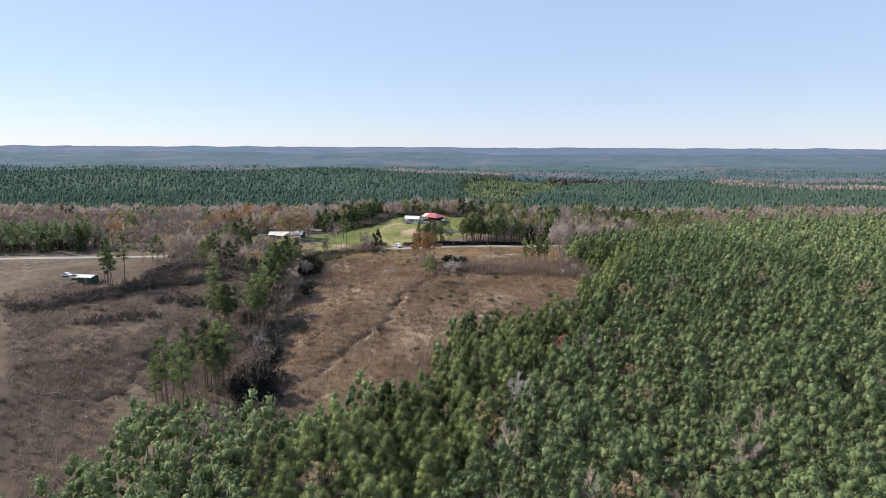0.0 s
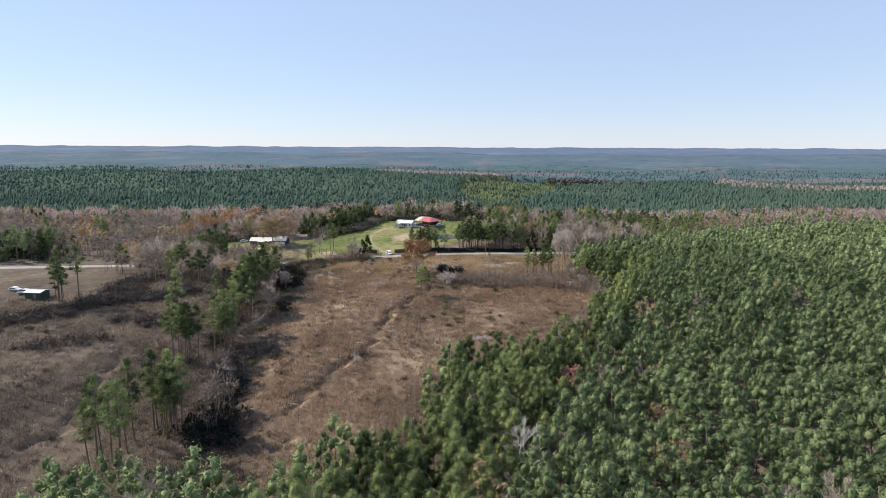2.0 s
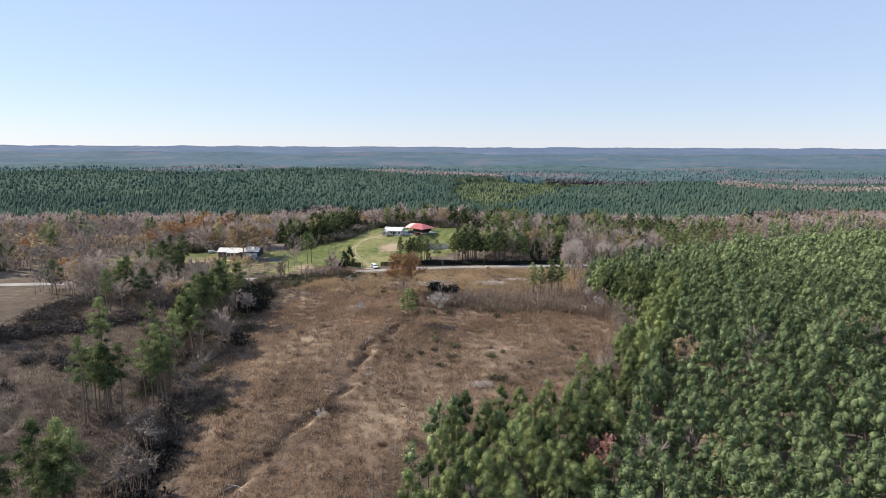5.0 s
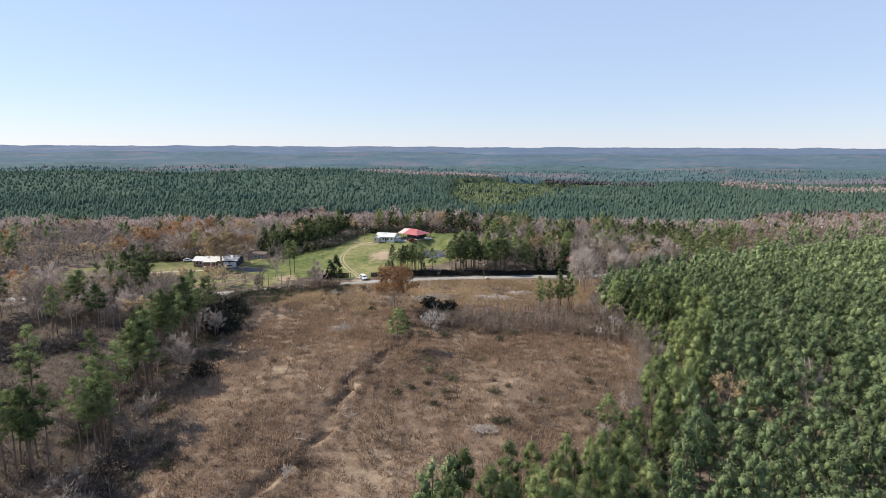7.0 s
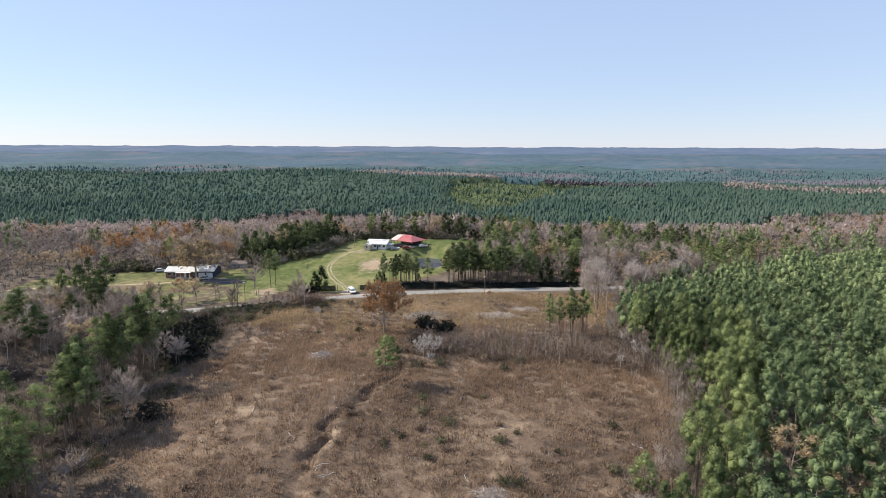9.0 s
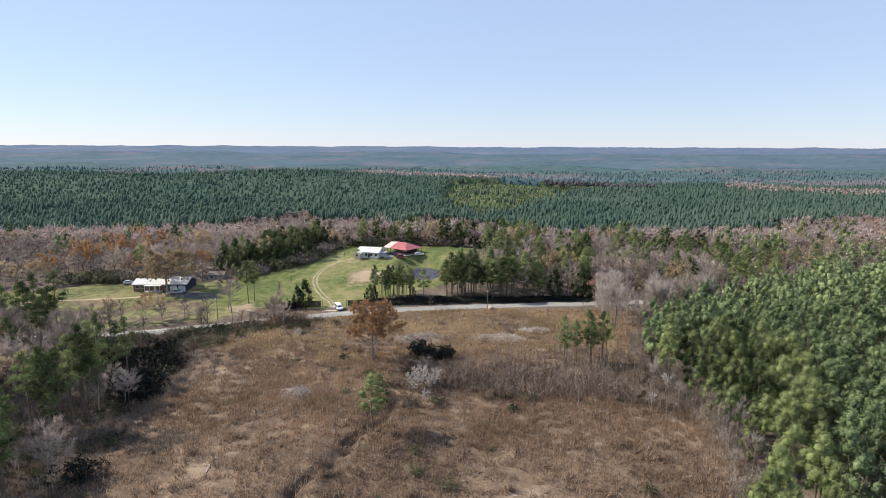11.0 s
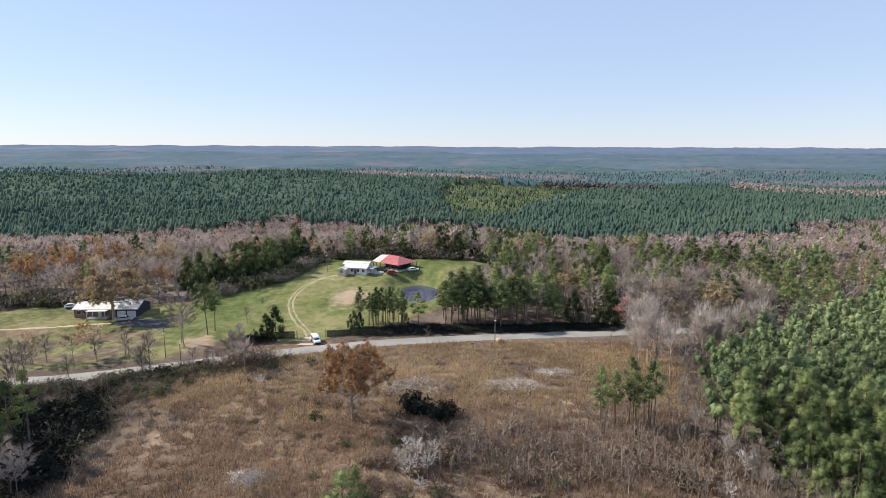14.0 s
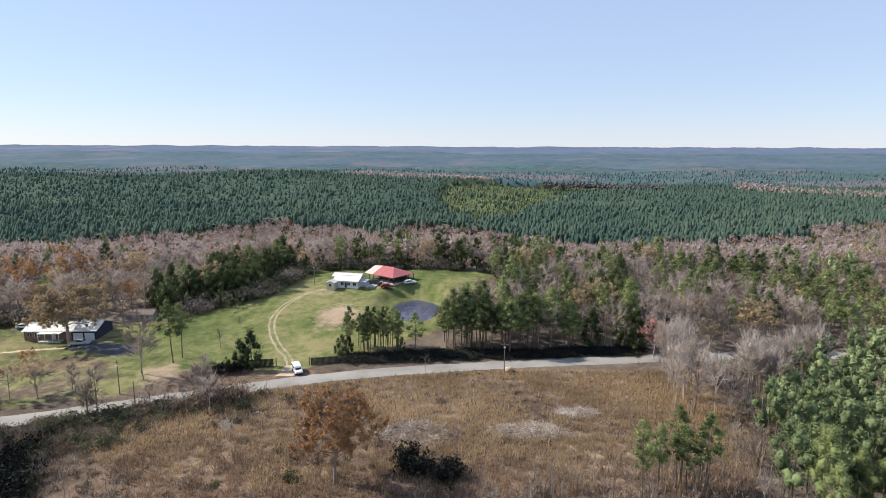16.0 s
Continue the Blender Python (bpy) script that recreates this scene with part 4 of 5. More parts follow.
shade_bush = [tri_mesh("undergrowth_shrub", *join(bush_bits(R, 2.2, 3.2, 90, 0.12, 5, 0.5))[:2], [SHADE_LEAF]) for _ in range(3)]
brush_bush = [tri_mesh("brush_shrub", *join(bush_bits(R, 2.2, 2.4, 120, 0.10, 2, 0.4))[:2], [BRUSH]) for _ in range(3)]
dark_bush = [tri_mesh("dark_shrub", *join(bush_bits(R, 2.4, 3.0, 70, 0.08, 8, 0.46))[:2], [SHADE_LEAF]) for _ in range(3)]


def bush(me, x, y, s, name, label, group):
    o = new(name, me)
    o.matrix_world = Matrix.LocRotScale((x, y, float(height(x, y)) - 0.05), Euler((0, 0, R.uniform(0, 6.28))), (s, s, s * R.uniform(0.8, 1.2)))
    return tagged(o, label, "shrub", group)


def near_line(line, n_, w):
    out = []
    for _ in range(n_):
        k = R.uniform(0, len(line) - 1)
        i = min(int(k), len(line) - 2)
        f = k - i
        out.append((line[i][0] * (1 - f) + line[i + 1][0] * f + R.normal() * w, line[i][1] * (1 - f) + line[i + 1][1] * f + R.normal() * w))
    return out


WINDROW = [(-160, 200), (-146, 206), (-137, 216), (-130, 224), (-123, 231), (-126, 245), (-128, 260)]
WINDROW_BACK = [(-119, 233), (-112, 237), (-106, 242), (-99, 246)]
WINDROW_LOW = [(-114, 213), (-107, 215), (-101, 213), (-95, 214)]
BANK = [(-108, 293), (-92, 296), (-75, 300), (-60, 308), (-48, 316), (-38, 322)]
brown = near_line(CREEK[:7], 60, 5) + near_line(WINDROW, 20, 4) + near_line(GULLY, 30, 2.2) + near_line(BANK, 30, 3)
brown += [(R.uniform(-50, 40), R.uniform(170, 325)) for _ in range(50)] + [(R.uniform(-150, -80), R.uniform(110, 220)) for _ in range(40)]
k = 0
for q in near_line([(-60, 311), (-44, 319)], 14, 2.5):
    bush(brown_bush[k % 6], q[0], q[1], R.uniform(1.8, 2.6), "brown_shrub", "tall leafless brown shrub on the road bank", "brown shrubs")
    k += 1
for q in near_line([(-3, 271), (12, 272), (26, 270), (40, 266), (52, 262)], 120, 4.6):
    bush(brown_bush[k % 6], q[0], q[1], R.uniform(1.1, 2.1), "brown_shrub", "tall leafless brown shrub in the thicket", "brown shrubs")
    k += 1
for q in brown:
    if not inside(PINE_WOOD, *q) and along(ROAD_LINE, *q)[0] > 5:
        bush(brown_bush[k % 6], q[0], q[1], R.uniform(0.6, 1.4), "brown_shrub", "leafless brown shrub in the dry field", "brown shrubs")
        k += 1
for q in near_line(BANK, 80, 4.5) + near_line(CREEK[:5], 50, 6) + near_line(WINDROW, 30, 5) + near_line([(-30, 295), (-5, 270), (20, 262)], 30, 7) + near_line([(-10, 225), (25, 215)], 18, 8):
    if not inside(PINE_WOOD, *q) and along(ROAD_LINE, *q)[0] > 5:
        bush(green_bush[k % 5], q[0], q[1], R.uniform(0.4, 1.0), "olive_shrub", "low olive-green shrub in the dry grass", "olive shrubs")
        k += 1
# those beside the creek stand for the shade on its east side
for qx, qy, s in ((-70, 268, 1.6), (-73, 270, 1.5), (-67, 266, 1.4), (-70, 264, 1.2), (-62, 232, 1.2), (-62, 160, 1.6), (-59, 156, 1.4), (-56, 164, 1.3), (-62, 182, 1.2), (-60, 176, 1.1), (-50, 334, 0.9), (-53, 333, 0.8), (-78, 298, 1.1), (-90, 292, 1.3), (-96, 288, 1.2), (-84, 288, 1.2), (-75, 284, 1.1),
                  (-80, 291, 1.5), (-76, 290, 1.5), (-73, 288, 1.4), (-57, 160, 1.1), (-60, 171, 1.1)):
    bush(dark_bush[k % 3], qx, qy, s, "dark_shrub", "dense evergreen thicket, its leaves darkened for shade", "dark thickets")
    k += 1
for qx, qy in near_line(CREEK[:7], 70, 5.0):
    bush(brush_bush[k % 3], qx, qy, R.uniform(0.5, 1.0), "brush_shrub", "tangled dead brush along the creek", "creek brush")
    k += 1
for qx, qy in near_line(CREEK[:6], 10, 5.0) + near_line([(-112, 284), (-84, 286), (-62, 296)], 40, 4.0) + near_line([(-72, 262), (-75, 280), (-80, 298)], 26, 4.0):
    bush((green_bush + brown_bush)[k % 11], qx, qy, R.uniform(0.8, 1.6), "olive_shrub", "olive-brown shrub in the low scrub", "olive shrubs")
    k += 1
# near-black shrubs paint deep shade into the hollow and the creek's east side
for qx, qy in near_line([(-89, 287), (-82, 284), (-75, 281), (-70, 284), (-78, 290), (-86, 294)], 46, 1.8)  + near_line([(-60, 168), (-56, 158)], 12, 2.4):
    bush(shade_bush[k % 3], qx, qy, R.uniform(0.5, 1.05), "dark_thicket_shrub", "tangled shrub in a low thicket, near-black to paint shade", "black thickets")
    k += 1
for qx, qy in near_line(WINDROW, 70, 2.6) + near_line(WINDROW_BACK, 34, 2.2) + near_line(WINDROW_LOW, 20, 2.0) + near_line([(-66, 206), (-63, 184), (-60, 168), (-56, 158)], 34, 2.6):
    bush(brush_bush[k % 3], qx, qy, R.uniform(0.5, 1.15), "brush_shrub", "tangled purplish-brown dead brush in a windrow", "windrow brush")
    k += 1
# the second run covers a dark shrub and its cast shadow, both near-black
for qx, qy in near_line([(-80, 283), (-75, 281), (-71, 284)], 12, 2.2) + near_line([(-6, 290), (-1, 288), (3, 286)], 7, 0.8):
    bush(shade_bush[k % 3], qx, qy, R.uniform(0.7, 1.05), "dark_thicket_shrub", "tangled shrub in a low thicket, near-black to paint shade", "black thickets")
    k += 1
for qx, qy in near_line([(-150, 293), (-115, 296), (-88, 301), (-69, 308), (-50, 316)], 120, 1.0):
    if qx < -49:
        bush((brown_bush + green_bush)[k % 11], qx, qy, R.uniform(0.8, 1.5), "bank_shrub", "tall brown and olive shrub on the road bank", "bank shrubs")
    k += 1
for qx, qy in near_line([(-82, 374), (-64, 388), (-53, 404), (-51, 418)], 34, 1.6) + near_line([(-150, 373), (-122, 372)], 16, 1.0) + near_line([(-48, 425), (-20, 428), (24, 426)], 26, 1.5):
    bush((green_bush + grey_bush)[k % 9], qx, qy, R.uniform(1.6, 2.9), "hedge_shrub", "grey-green shrub along the edge of the lawn", "hedge shrubs")
    k += 1
# low near-black rows: the pines' shadow on the bank, painted as undergrowth
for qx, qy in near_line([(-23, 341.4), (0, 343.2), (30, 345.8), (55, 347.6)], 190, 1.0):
    q = bush(shade_bush[k % 3], qx, qy, R.uniform(0.6, 1.0), "undergrowth_shrub", "low undergrowth below the roadside pines, blackened as their cast shade", "roadside undergrowth")
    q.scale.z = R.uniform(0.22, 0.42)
    k += 1

wind = np.array(near_line(WINDROW, 130, 2.6) + near_line(WINDROW_BACK, 60, 2.2) + near_line([(-128, 190), (-121, 194), (-108, 199)], 40, 2.0) + near_line([(-66, 205), (-64, 180), (-60, 164), (-55, 158)], 90, 3.0) + near_line([(-84, 292), (-76, 290), (-71, 286)], 40, 2.0))
low_scrub = [join(bush_bits(R, R.uniform(0.8, 1.4), R.uniform(0.9, 1.8), 22, 0.10, 1, 0.25)) for _ in range(6)]
x, y = grid_points(-175, 70, 95, 326, 3.0, R)
den = waves(x, y, 26, 61) + waves(x, y, 9, 62) * 0.6
keep = near_side(x, y) & ~inside(PINE_WOOD, x, y) & (along(ROAD_LINE, x, y)[0] > 6) & (along(GULLY, x + 2, y)[0] > 1.5) & ~inside(LAWN_WEST, x, y) & ((den > 0.35) | (along(CREEK, x, y)[0] < 14))
stuff("field_scrub", scattered(low_scrub, x[keep], y[keep], 0.5, 1.2, R, 0.05), [SCRUB], "brown scrub scattered over the dry field", "scrub")
stuff("windrow_brush", scattered(low_scrub, wind[:, 0], wind[:, 1], 1.1, 2.2, R, 0.05), [BRUSH], "tangled dark brush along the field's edge", "scrub")
sapling = [join([(*b[:2], 0) for b in st] + [(*b[:2], 0) for b in cr]) for st, cr in [bare_bits(R, R.uniform(4, 7), 0.9, 4, 3, 3, 0.05, 0, 0.3, 3) for _ in range(6)]]
x, y = grid_points(-120, 70, 100, 330, 1.75, R)
thick = inside(SAPLINGS, x, y) | ((along(CREEK[:6], x, y)[0] < 9) & (waves(x, y, 15, 63) > 0.45)) | ((along(BANK, x, y)[0] < 4) & (waves(x, y, 9, 64) > 0.35))
thick |= (along([(-28, 143), (-12, 142), (-7, 170), (0, 184), (11, 187), (23, 187), (33, 191), (41, 199), (51, 213), (57, 231), (59, 248), (55, 264), (53, 280), (64, 298)], x + 2, y - 1)[0] < 5.0) & (waves(x, y, 11, 65) > -0.25)
thick |= (R.uniform(0, 1, len(x)) < 0.012) & ~inside(PINE_WOOD, x, y)
keep = thick & near_side(x, y) & (along(ROAD_LINE, x, y)[0] > 5)
stuff("sapling_thicket", scattered(sapling, x[keep], y[keep], 0.45, 1.15, R, 0.05), [SAPLING], "thin bare saplings crowding the field's edges", "saplings")
bleached = [join([(*b[:2], 0) for b in st] + [(*b[:2], 0) for b in cr]) for st, cr in [bare_bits(R, R.uniform(5, 8), 0.8, 3, 3, 4, 0.05, 0, 0.3, 4, (0.16, 0.30), 0.55, 0.007) for _ in range(5)]]
pick = keep & (R.uniform(0, 1, len(x)) < 0.16)
stuff("pale_saplings", scattered(bleached, x[pick], y[pick], 0.5, 1.15, R, 0.05), [TWIG], "pale straight saplings rising out of the thicket", "saplings")


def tuft_bits(r, n_, tall, wide):
    a = r.normal(size=(n_, 3)) * (wide * 0.35, wide * 0.35, 0)
    b = a * 1.5 + r.normal(size=(n_, 3)) * (tall * 0.22, tall * 0.22, 0) + np.stack([0 * a[:, 0], 0 * a[:, 0], tall * r.uniform(0.5, 1.0, n_)], 1)
    return join([(*facing_blades(a, b, 0.4 * r.normal(size=a.shape) + (-0.3, -0.2, 0.8), 0.16), 0)])


dead_weeds = [join(bush_bits(R, R.uniform(0.5, 0.9), R.uniform(0.8, 1.5), 9, 0.09)) for _ in range(6)]
x, y = grid_points(-170, 66, 100, 332, 2.1, R)
keep = near_side(x, y) & ~inside(PINE_WOOD, x, y) & (along(ROAD_LINE, x, y)[0] > 5) & ~inside(LAWN_WEST, x, y) & in_sight(x, y, 5) & (waves(x, y, 18, 81) + waves(x, y, 7, 82) > 0.15)
stuff("grey_weeds", scattered(dead_weeds, x[keep], y[keep], 0.5, 1.2, R, 0.05), [TWIG], "grey dead weed stalks in the field", "weeds")
tufts_ = [tuft_bits(R, 7, R.uniform(0.7, 1.4), 0.9) for _ in range(8)]
x, y = grid_points(-170, 66, 100, 334, 0.78, R)
x2, y2 = grid_points(-85, 60, 240, 334, 0.85, R)
x, y = np.concatenate([x, x2]), np.concatenate([y, y2])
keep = near_side(x, y) & ~inside(PINE_WOOD, x, y) & (along(ROAD_LINE, x, y)[0] > 3.6) & ((along(GULLY, x - 2.2, y)[0] > 1.5) | (R.uniform(0, 1, len(x)) < 0.45)) & (along(GULLY_WEST, x, y)[0] > 1.3) & ~inside(LAWN_WEST, x, y) & in_sight(x, y, 5) & (waves(x, y, 5, 71) + 0.8 * waves(x, y, 30, 72) > -0.55)
west = waves(x, y, 25, 73) * 8 + x < -58
tan = ~west & (waves(x, y, 20, 74) * 9 + y > 290)
for name, part_of, mat, label in (("tan_grass", keep & tan, TAN_STRAW, "pale tan grass near the road"), ("broom_grass", keep & ~west & ~tan, STRAW, "tufts of dry reddish-brown broom grass"), ("field_weeds", keep & west, WEED, "grey-brown dead weeds of the western field")):
    stuff(name, scattered(tufts_, x[part_of], y[part_of], 0.5, 1.15, R, 0.05), [mat], label, "grass")

# ---- houses, vehicles and small things ----


def paint(name, c, rough=0.6, metal=0.0, vary=0.12, scale=0.7):
    return material(name, tuple(v * (1 - vary) for v in c), tuple(min(1, v * (1 + vary)) for v in c), scale, 6.0, rough, metal=metal)


WHITE = paint("white_painted_boards", (0.72, 0.71, 0.68))
CREAM = paint("cream_painted_boards", (0.60, 0.53, 0.40))
BRICK = paint("brown_brick", (0.22, 0.14, 0.11), 0.9, 0, 0.3, 2.0)
GREY_WALL = paint("grey_boards", (0.30, 0.29, 0.28))
DARK_WALL = paint("dark_stained_boards", (0.055, 0.045, 0.04), 0.8)
NAVY_WALL = paint("dark_navy_boards", (0.035, 0.042, 0.065), 0.7)
# asphalt taken to blue-black, with the yard oak's shadow in the colour
ASPHALT_SHADED = paint("oak_shaded_asphalt", (0.060, 0.062, 0.070), 0.9, 0, 0.25, 0.8)
GREEN_WALL = paint("dark_green_boards", (0.05, 0.075, 0.06), 0.8)
TIN = paint("pale_metal_roofing", (0.68, 0.67, 0.64), 0.5, 0.0)
TIN_GREY = paint("blue_grey_metal_roofing", (0.46, 0.50, 0.55), 0.45, 0.25)
RED_TIN = paint("red_metal_roofing", (0.43, 0.135, 0.13), 0.4, 0.0, 0.18)
PINK_TIN = paint("faded_pink_metal_roofing", (0.60, 0.45, 0.41), 0.45, 0.0, 0.12)
SHINGLE = paint("brown_shingles", (0.17, 0.13, 0.11), 0.9, 0, 0.25, 1.5)
CONCRETE = paint("pale_concrete", (0.46, 0.45, 0.43), 0.9, 0, 0.15)
GLASS = paint("dark_window_glass", (0.03, 0.035, 0.045), 0.08, 0, 0.1)
WOOD = paint("weathered_wood", (0.20, 0.16, 0.125), 0.9, 0, 0.25, 2.0)
RUBBER = paint("black_rubber", (0.02, 0.02, 0.02), 0.8)
CAR_WHITE = paint("white_car_paint", (0.78, 0.78, 0.78), 0.25, 0, 0.03)
CAR_SILVER = paint("silver_car_paint", (0.50, 0.53, 0.57), 0.25, 0.3, 0.03)
CAR_RED = paint("dull_red_car_paint", (0.22, 0.06, 0.04), 0.3, 0, 0.05)
CAR_BLACK = paint("black_car_paint", (0.025, 0.027, 0.03), 0.25, 0, 0.05)
WATER = paint("still_pond_water", (0.060, 0.066, 0.105), 0.07, 0, 0.2, 0.1)


def thing(name, x, y, turn=0.0, label="", category="", group="", z=None):
    e = new(name)
    e.matrix_world = pose(x, y, float(height(x, y)) if z is None else z, 0, 0, turn)
    return tagged(e, label, category, group)


def part(name, bm, mat, parent, label=""):
    me = bpy.data.meshes.new(name)
    bm.to_mesh(me)
    bm.free()
    me.materials.append(mat)
    o = new(name, me)
    o.parent = parent
    return tagged(o, label)


def block(bm, x0, x1, y0, y1, z0, z1, bevel=0.0):
    r = bmesh.ops.create_cube(bm, size=1, matrix=Matrix.Translation(((x0 + x1) / 2, (y0 + y1) / 2, (z0 + z1) / 2)) @ Matrix.Diagonal((abs(x1 - x0), abs(y1 - y0), abs(z1 - z0), 1)))
    if bevel:
        es = list({e for v in r["verts"] for e in v.link_edges})
        bmesh.ops.bevel(bm, geom=es, offset=bevel, segments=2, affect="EDGES", profile=0.5)
    return bm


def box_part(name, dims, mat, parent, label="", bevel=0.02):
    return part(name, block(bmesh.new(), *dims, bevel), mat, parent, label)


def prism(points, y0, y1):
    """A profile in x and z drawn out along y."""
    bm = bmesh.new()
    a = [bm.verts.new((x, y0, z)) for x, z in points]
    b = [bm.verts.new((x, y1, z)) for x, z in points]
    bm.faces.new(a)
    bm.faces.new(b[::-1])
    for i in range(len(a)):
        j = (i + 1) % len(a)
        bm.faces.new((a[j], a[i], b[i], b[j]))
    bmesh.ops.recalc_face_normals(bm, faces=bm.faces)
    return bm


def gable_roof(parent, x0, x1, y0, y1, eave, ridge, mat, over=0.45, along_x=True, ribs=True, thick=0.12, ridge_at=0.5):
    """Two ribbed roof slopes with real thickness, and a ridge cap."""
    x0, x1, y0, y1 = x0 - over, x1 + over, y0 - over, y1 + over
    a0, a1 = (y0, y1) if along_x else (x0, x1)
    mid = a0 + (a1 - a0) * ridge_at
    l0, l1 = (x0, x1) if along_x else (y0, y1)
    turn = Matrix.Rotation(radians(90), 4, "Z") if along_x else Matrix.Identity(4)
    made = []
    for s0, s1 in ((a0, mid), (a1, mid)):
        bm = prism([(s0, eave), (s1, ridge), (s1, ridge + thick), (s0, eave + thick)], l0, l1)
        rib_list = []
        if ribs:
            n_ = max(2, int((l1 - l0) / 0.9))
            for i in range(n_ + 1):
                c = l0 + (l1 - l0) * i / n_
                q = prism([(s0, eave + thick), (s1, ridge + thick), (s1, ridge + thick + 0.04), (s0, eave + thick + 0.04)], max(l0, c - 0.03), min(l1, c + 0.03))
                if along_x:
                    for v in q.verts:
                        v.co = Vector((v.co.y, v.co.x, v.co.z))
                    bmesh.ops.recalc_face_normals(q, faces=q.faces)
                rib_list.append(q)
        if along_x:
            for v in bm.verts:
                v.co = Vector((v.co.y, v.co.x, v.co.z))
            bmesh.ops.recalc_face_normals(bm, faces=bm.faces)
        made.append(part("roof_slope", bm, mat, parent))
        for q in rib_list:
            part("roof_rib", q, mat, made[-1])
    cap = block(bmesh.new(), mid - 0.15, mid + 0.15, l0, l1, ridge + thick, ridge + thick + 0.07)
    if along_x:
        for v in cap.verts:
            v.co = Vector((v.co.y, v.co.x, v.co.z))
        bmesh.ops.recalc_face_normals(cap, faces=cap.faces)
    part("ridge_cap", cap, mat, parent)
    return made


def gable_walls(parent, x0, x1, y0, y1, eave, ridge, mat, along_x=True, low=-0.6, ridge_at=0.5):
    """Four walls of a house as one shell, with gables up to the ridge."""
    if along_x:
        m = y0 + (y1 - y0) * ridge_at
        bm = prism([(y0, low), (y1, low), (y1, eave), (m, ridge), (y0, eave)], x0, x1)
        for v in bm.verts:
            v.co = Vector((v.co.y, v.co.x, v.co.z))
        bmesh.ops.recalc_face_normals(bm, faces=bm.faces)
    else:
        m = x0 + (x1 - x0) * ridge_at
        bm = prism([(x0, low), (x1, low), (x1, eave), (m, ridge), (x0, eave)], y0, y1)
    return part("wall", bm, mat, parent)


def window(parent, x, z, w, h, y, mat=None):
    """A framed window in a wall that faces -y."""
    f = box_part("window", (x - w / 2 - 0.08, x + w / 2 + 0.08, y - 0.05, y + 0.05, z - 0.08, z + h + 0.08), mat or WHITE, parent, "", 0.01)
    box_part("pane", (x - w / 2, x + w / 2, y - 0.07, y - 0.03, z, z + h), GLASS, f, "", 0.0)
    box_part("glazing_bar", (x - 0.025, x + 0.025, y - 0.085, y - 0.05, z, z + h), mat or WHITE, f, "", 0.0)
    return f


def door(parent, x, w, h, y, mat, panels=0, name="door"):
    d = box_part(name, (x - w / 2, x + w / 2, y - 0.07, y + 0.04, -0.02, h), mat, parent, "", 0.015)
    for k in range(panels):
        z = h * (k + 0.12) / panels
        box_part("door_panel", (x - w / 2 + 0.1, x + w / 2 - 0.1, y - 0.10, y - 0.06, z, z + h / panels * 0.76), mat, d, "", 0.01)
    return d


def slab(corners, thick=0.12):
    """A flat roof plane with thickness, from its corners."""
    bm = bmesh.new()
    top = [bm.verts.new((x, y, z + thick)) for x, y, z in corners]
    low = [bm.verts.new(c) for c in corners]
    bm.faces.new(top)
    bm.faces.new(low[::-1])
    for k in range(len(top)):
        m = (k + 1) % len(top)
        bm.faces.new((top[m], top[k], low[k], low[m]))
    bmesh.ops.recalc_face_normals(bm, faces=bm.faces)
    return bm


# -- the long house
h = thing("long_house", -106.0, 361.0, 1.5, "long low brick house with pale metal roof and double garage", "house")
gable_walls(h, -11.2, 2.6, -3.6, 4.0, 2.5, 3.9, BRICK)
gable_roof(h, -11.2, 2.6, -3.6, 4.0, 2.45, 3.95, TIN)
gable_walls(h, 2.62, 9.4, -4.6, 4.6, 2.8, 4.5, NAVY_WALL)
gable_roof(h, 2.62, 9.4, -4.6, 4.6, 2.75, 4.55, TIN)
for gx_ in (4.4, 7.6):
    door(h, gx_, 2.7, 2.2, -4.62, WHITE, 4, "garage_door")
for wx in (-9.6, -7.6, 1.2):
    window(h, wx, 0.95, 1.2, 1.15, -3.62)
door(h, -3.0, 1.0, 2.05, -3.62, WHITE)
box_part("porch_roof", (-6.3, 0.0, -6.0, -3.75, 2.32, 2.44), TIN, h)
box_part("porch_floor", (-6.2, -0.1, -5.9, -3.65, -0.5, 0.12), CONCRETE, h)
for wx in (-6.0, -4.1, -2.1, -0.3):
    box_part("porch_post", (wx - 0.07, wx + 0.07, -5.85, -5.71, 0.12, 2.32), WHITE, h)
box_part("chimney", (-7.4, -6.6, 0.8, 1.6, 3.0, 4.7), BRICK, h)
# -- the cabin behind
h = thing("cabin", -91.6, 375.5, 2.0, "low grey outbuilding with a brown shingle roof", "shed")
h.scale = (0.8, 0.8, 0.85)
gable_walls(h, -4, 4, -2.8, 2.8, 2.3, 3.5, GREY_WALL)
gable_roof(h, -4, 4, -2.8, 2.8, 2.25, 3.55, SHINGLE, ribs=False)
window(h, -2, 0.9, 1.0, 1.0, -2.82)
window(h, 2, 0.9, 1.0, 1.0, -2.82)
door(h, 0, 0.95, 2.0, -2.82, WOOD)
# -- the white house on the hill
h = thing("white_house", -31.2, 399, -14.0, "white hillside house with pale metal roofs and a cream annex", "house")
h.scale = (0.84, 0.84, 0.9)
gable_walls(h, -7.2, 4.5, 2.2, 7.6, 2.9, 3.7, WHITE)
gable_roof(h, -7.2, 4.5, 2.2, 7.6, 2.85, 3.75, TIN, 0.7)
gable_walls(h, -4.2, 6.2, -4.2, 2.18, 2.6, 4.0, WHITE)
gable_roof(h, -4.2, 6.2, -4.2, 2.18, 2.55, 4.05, TIN, 0.6)
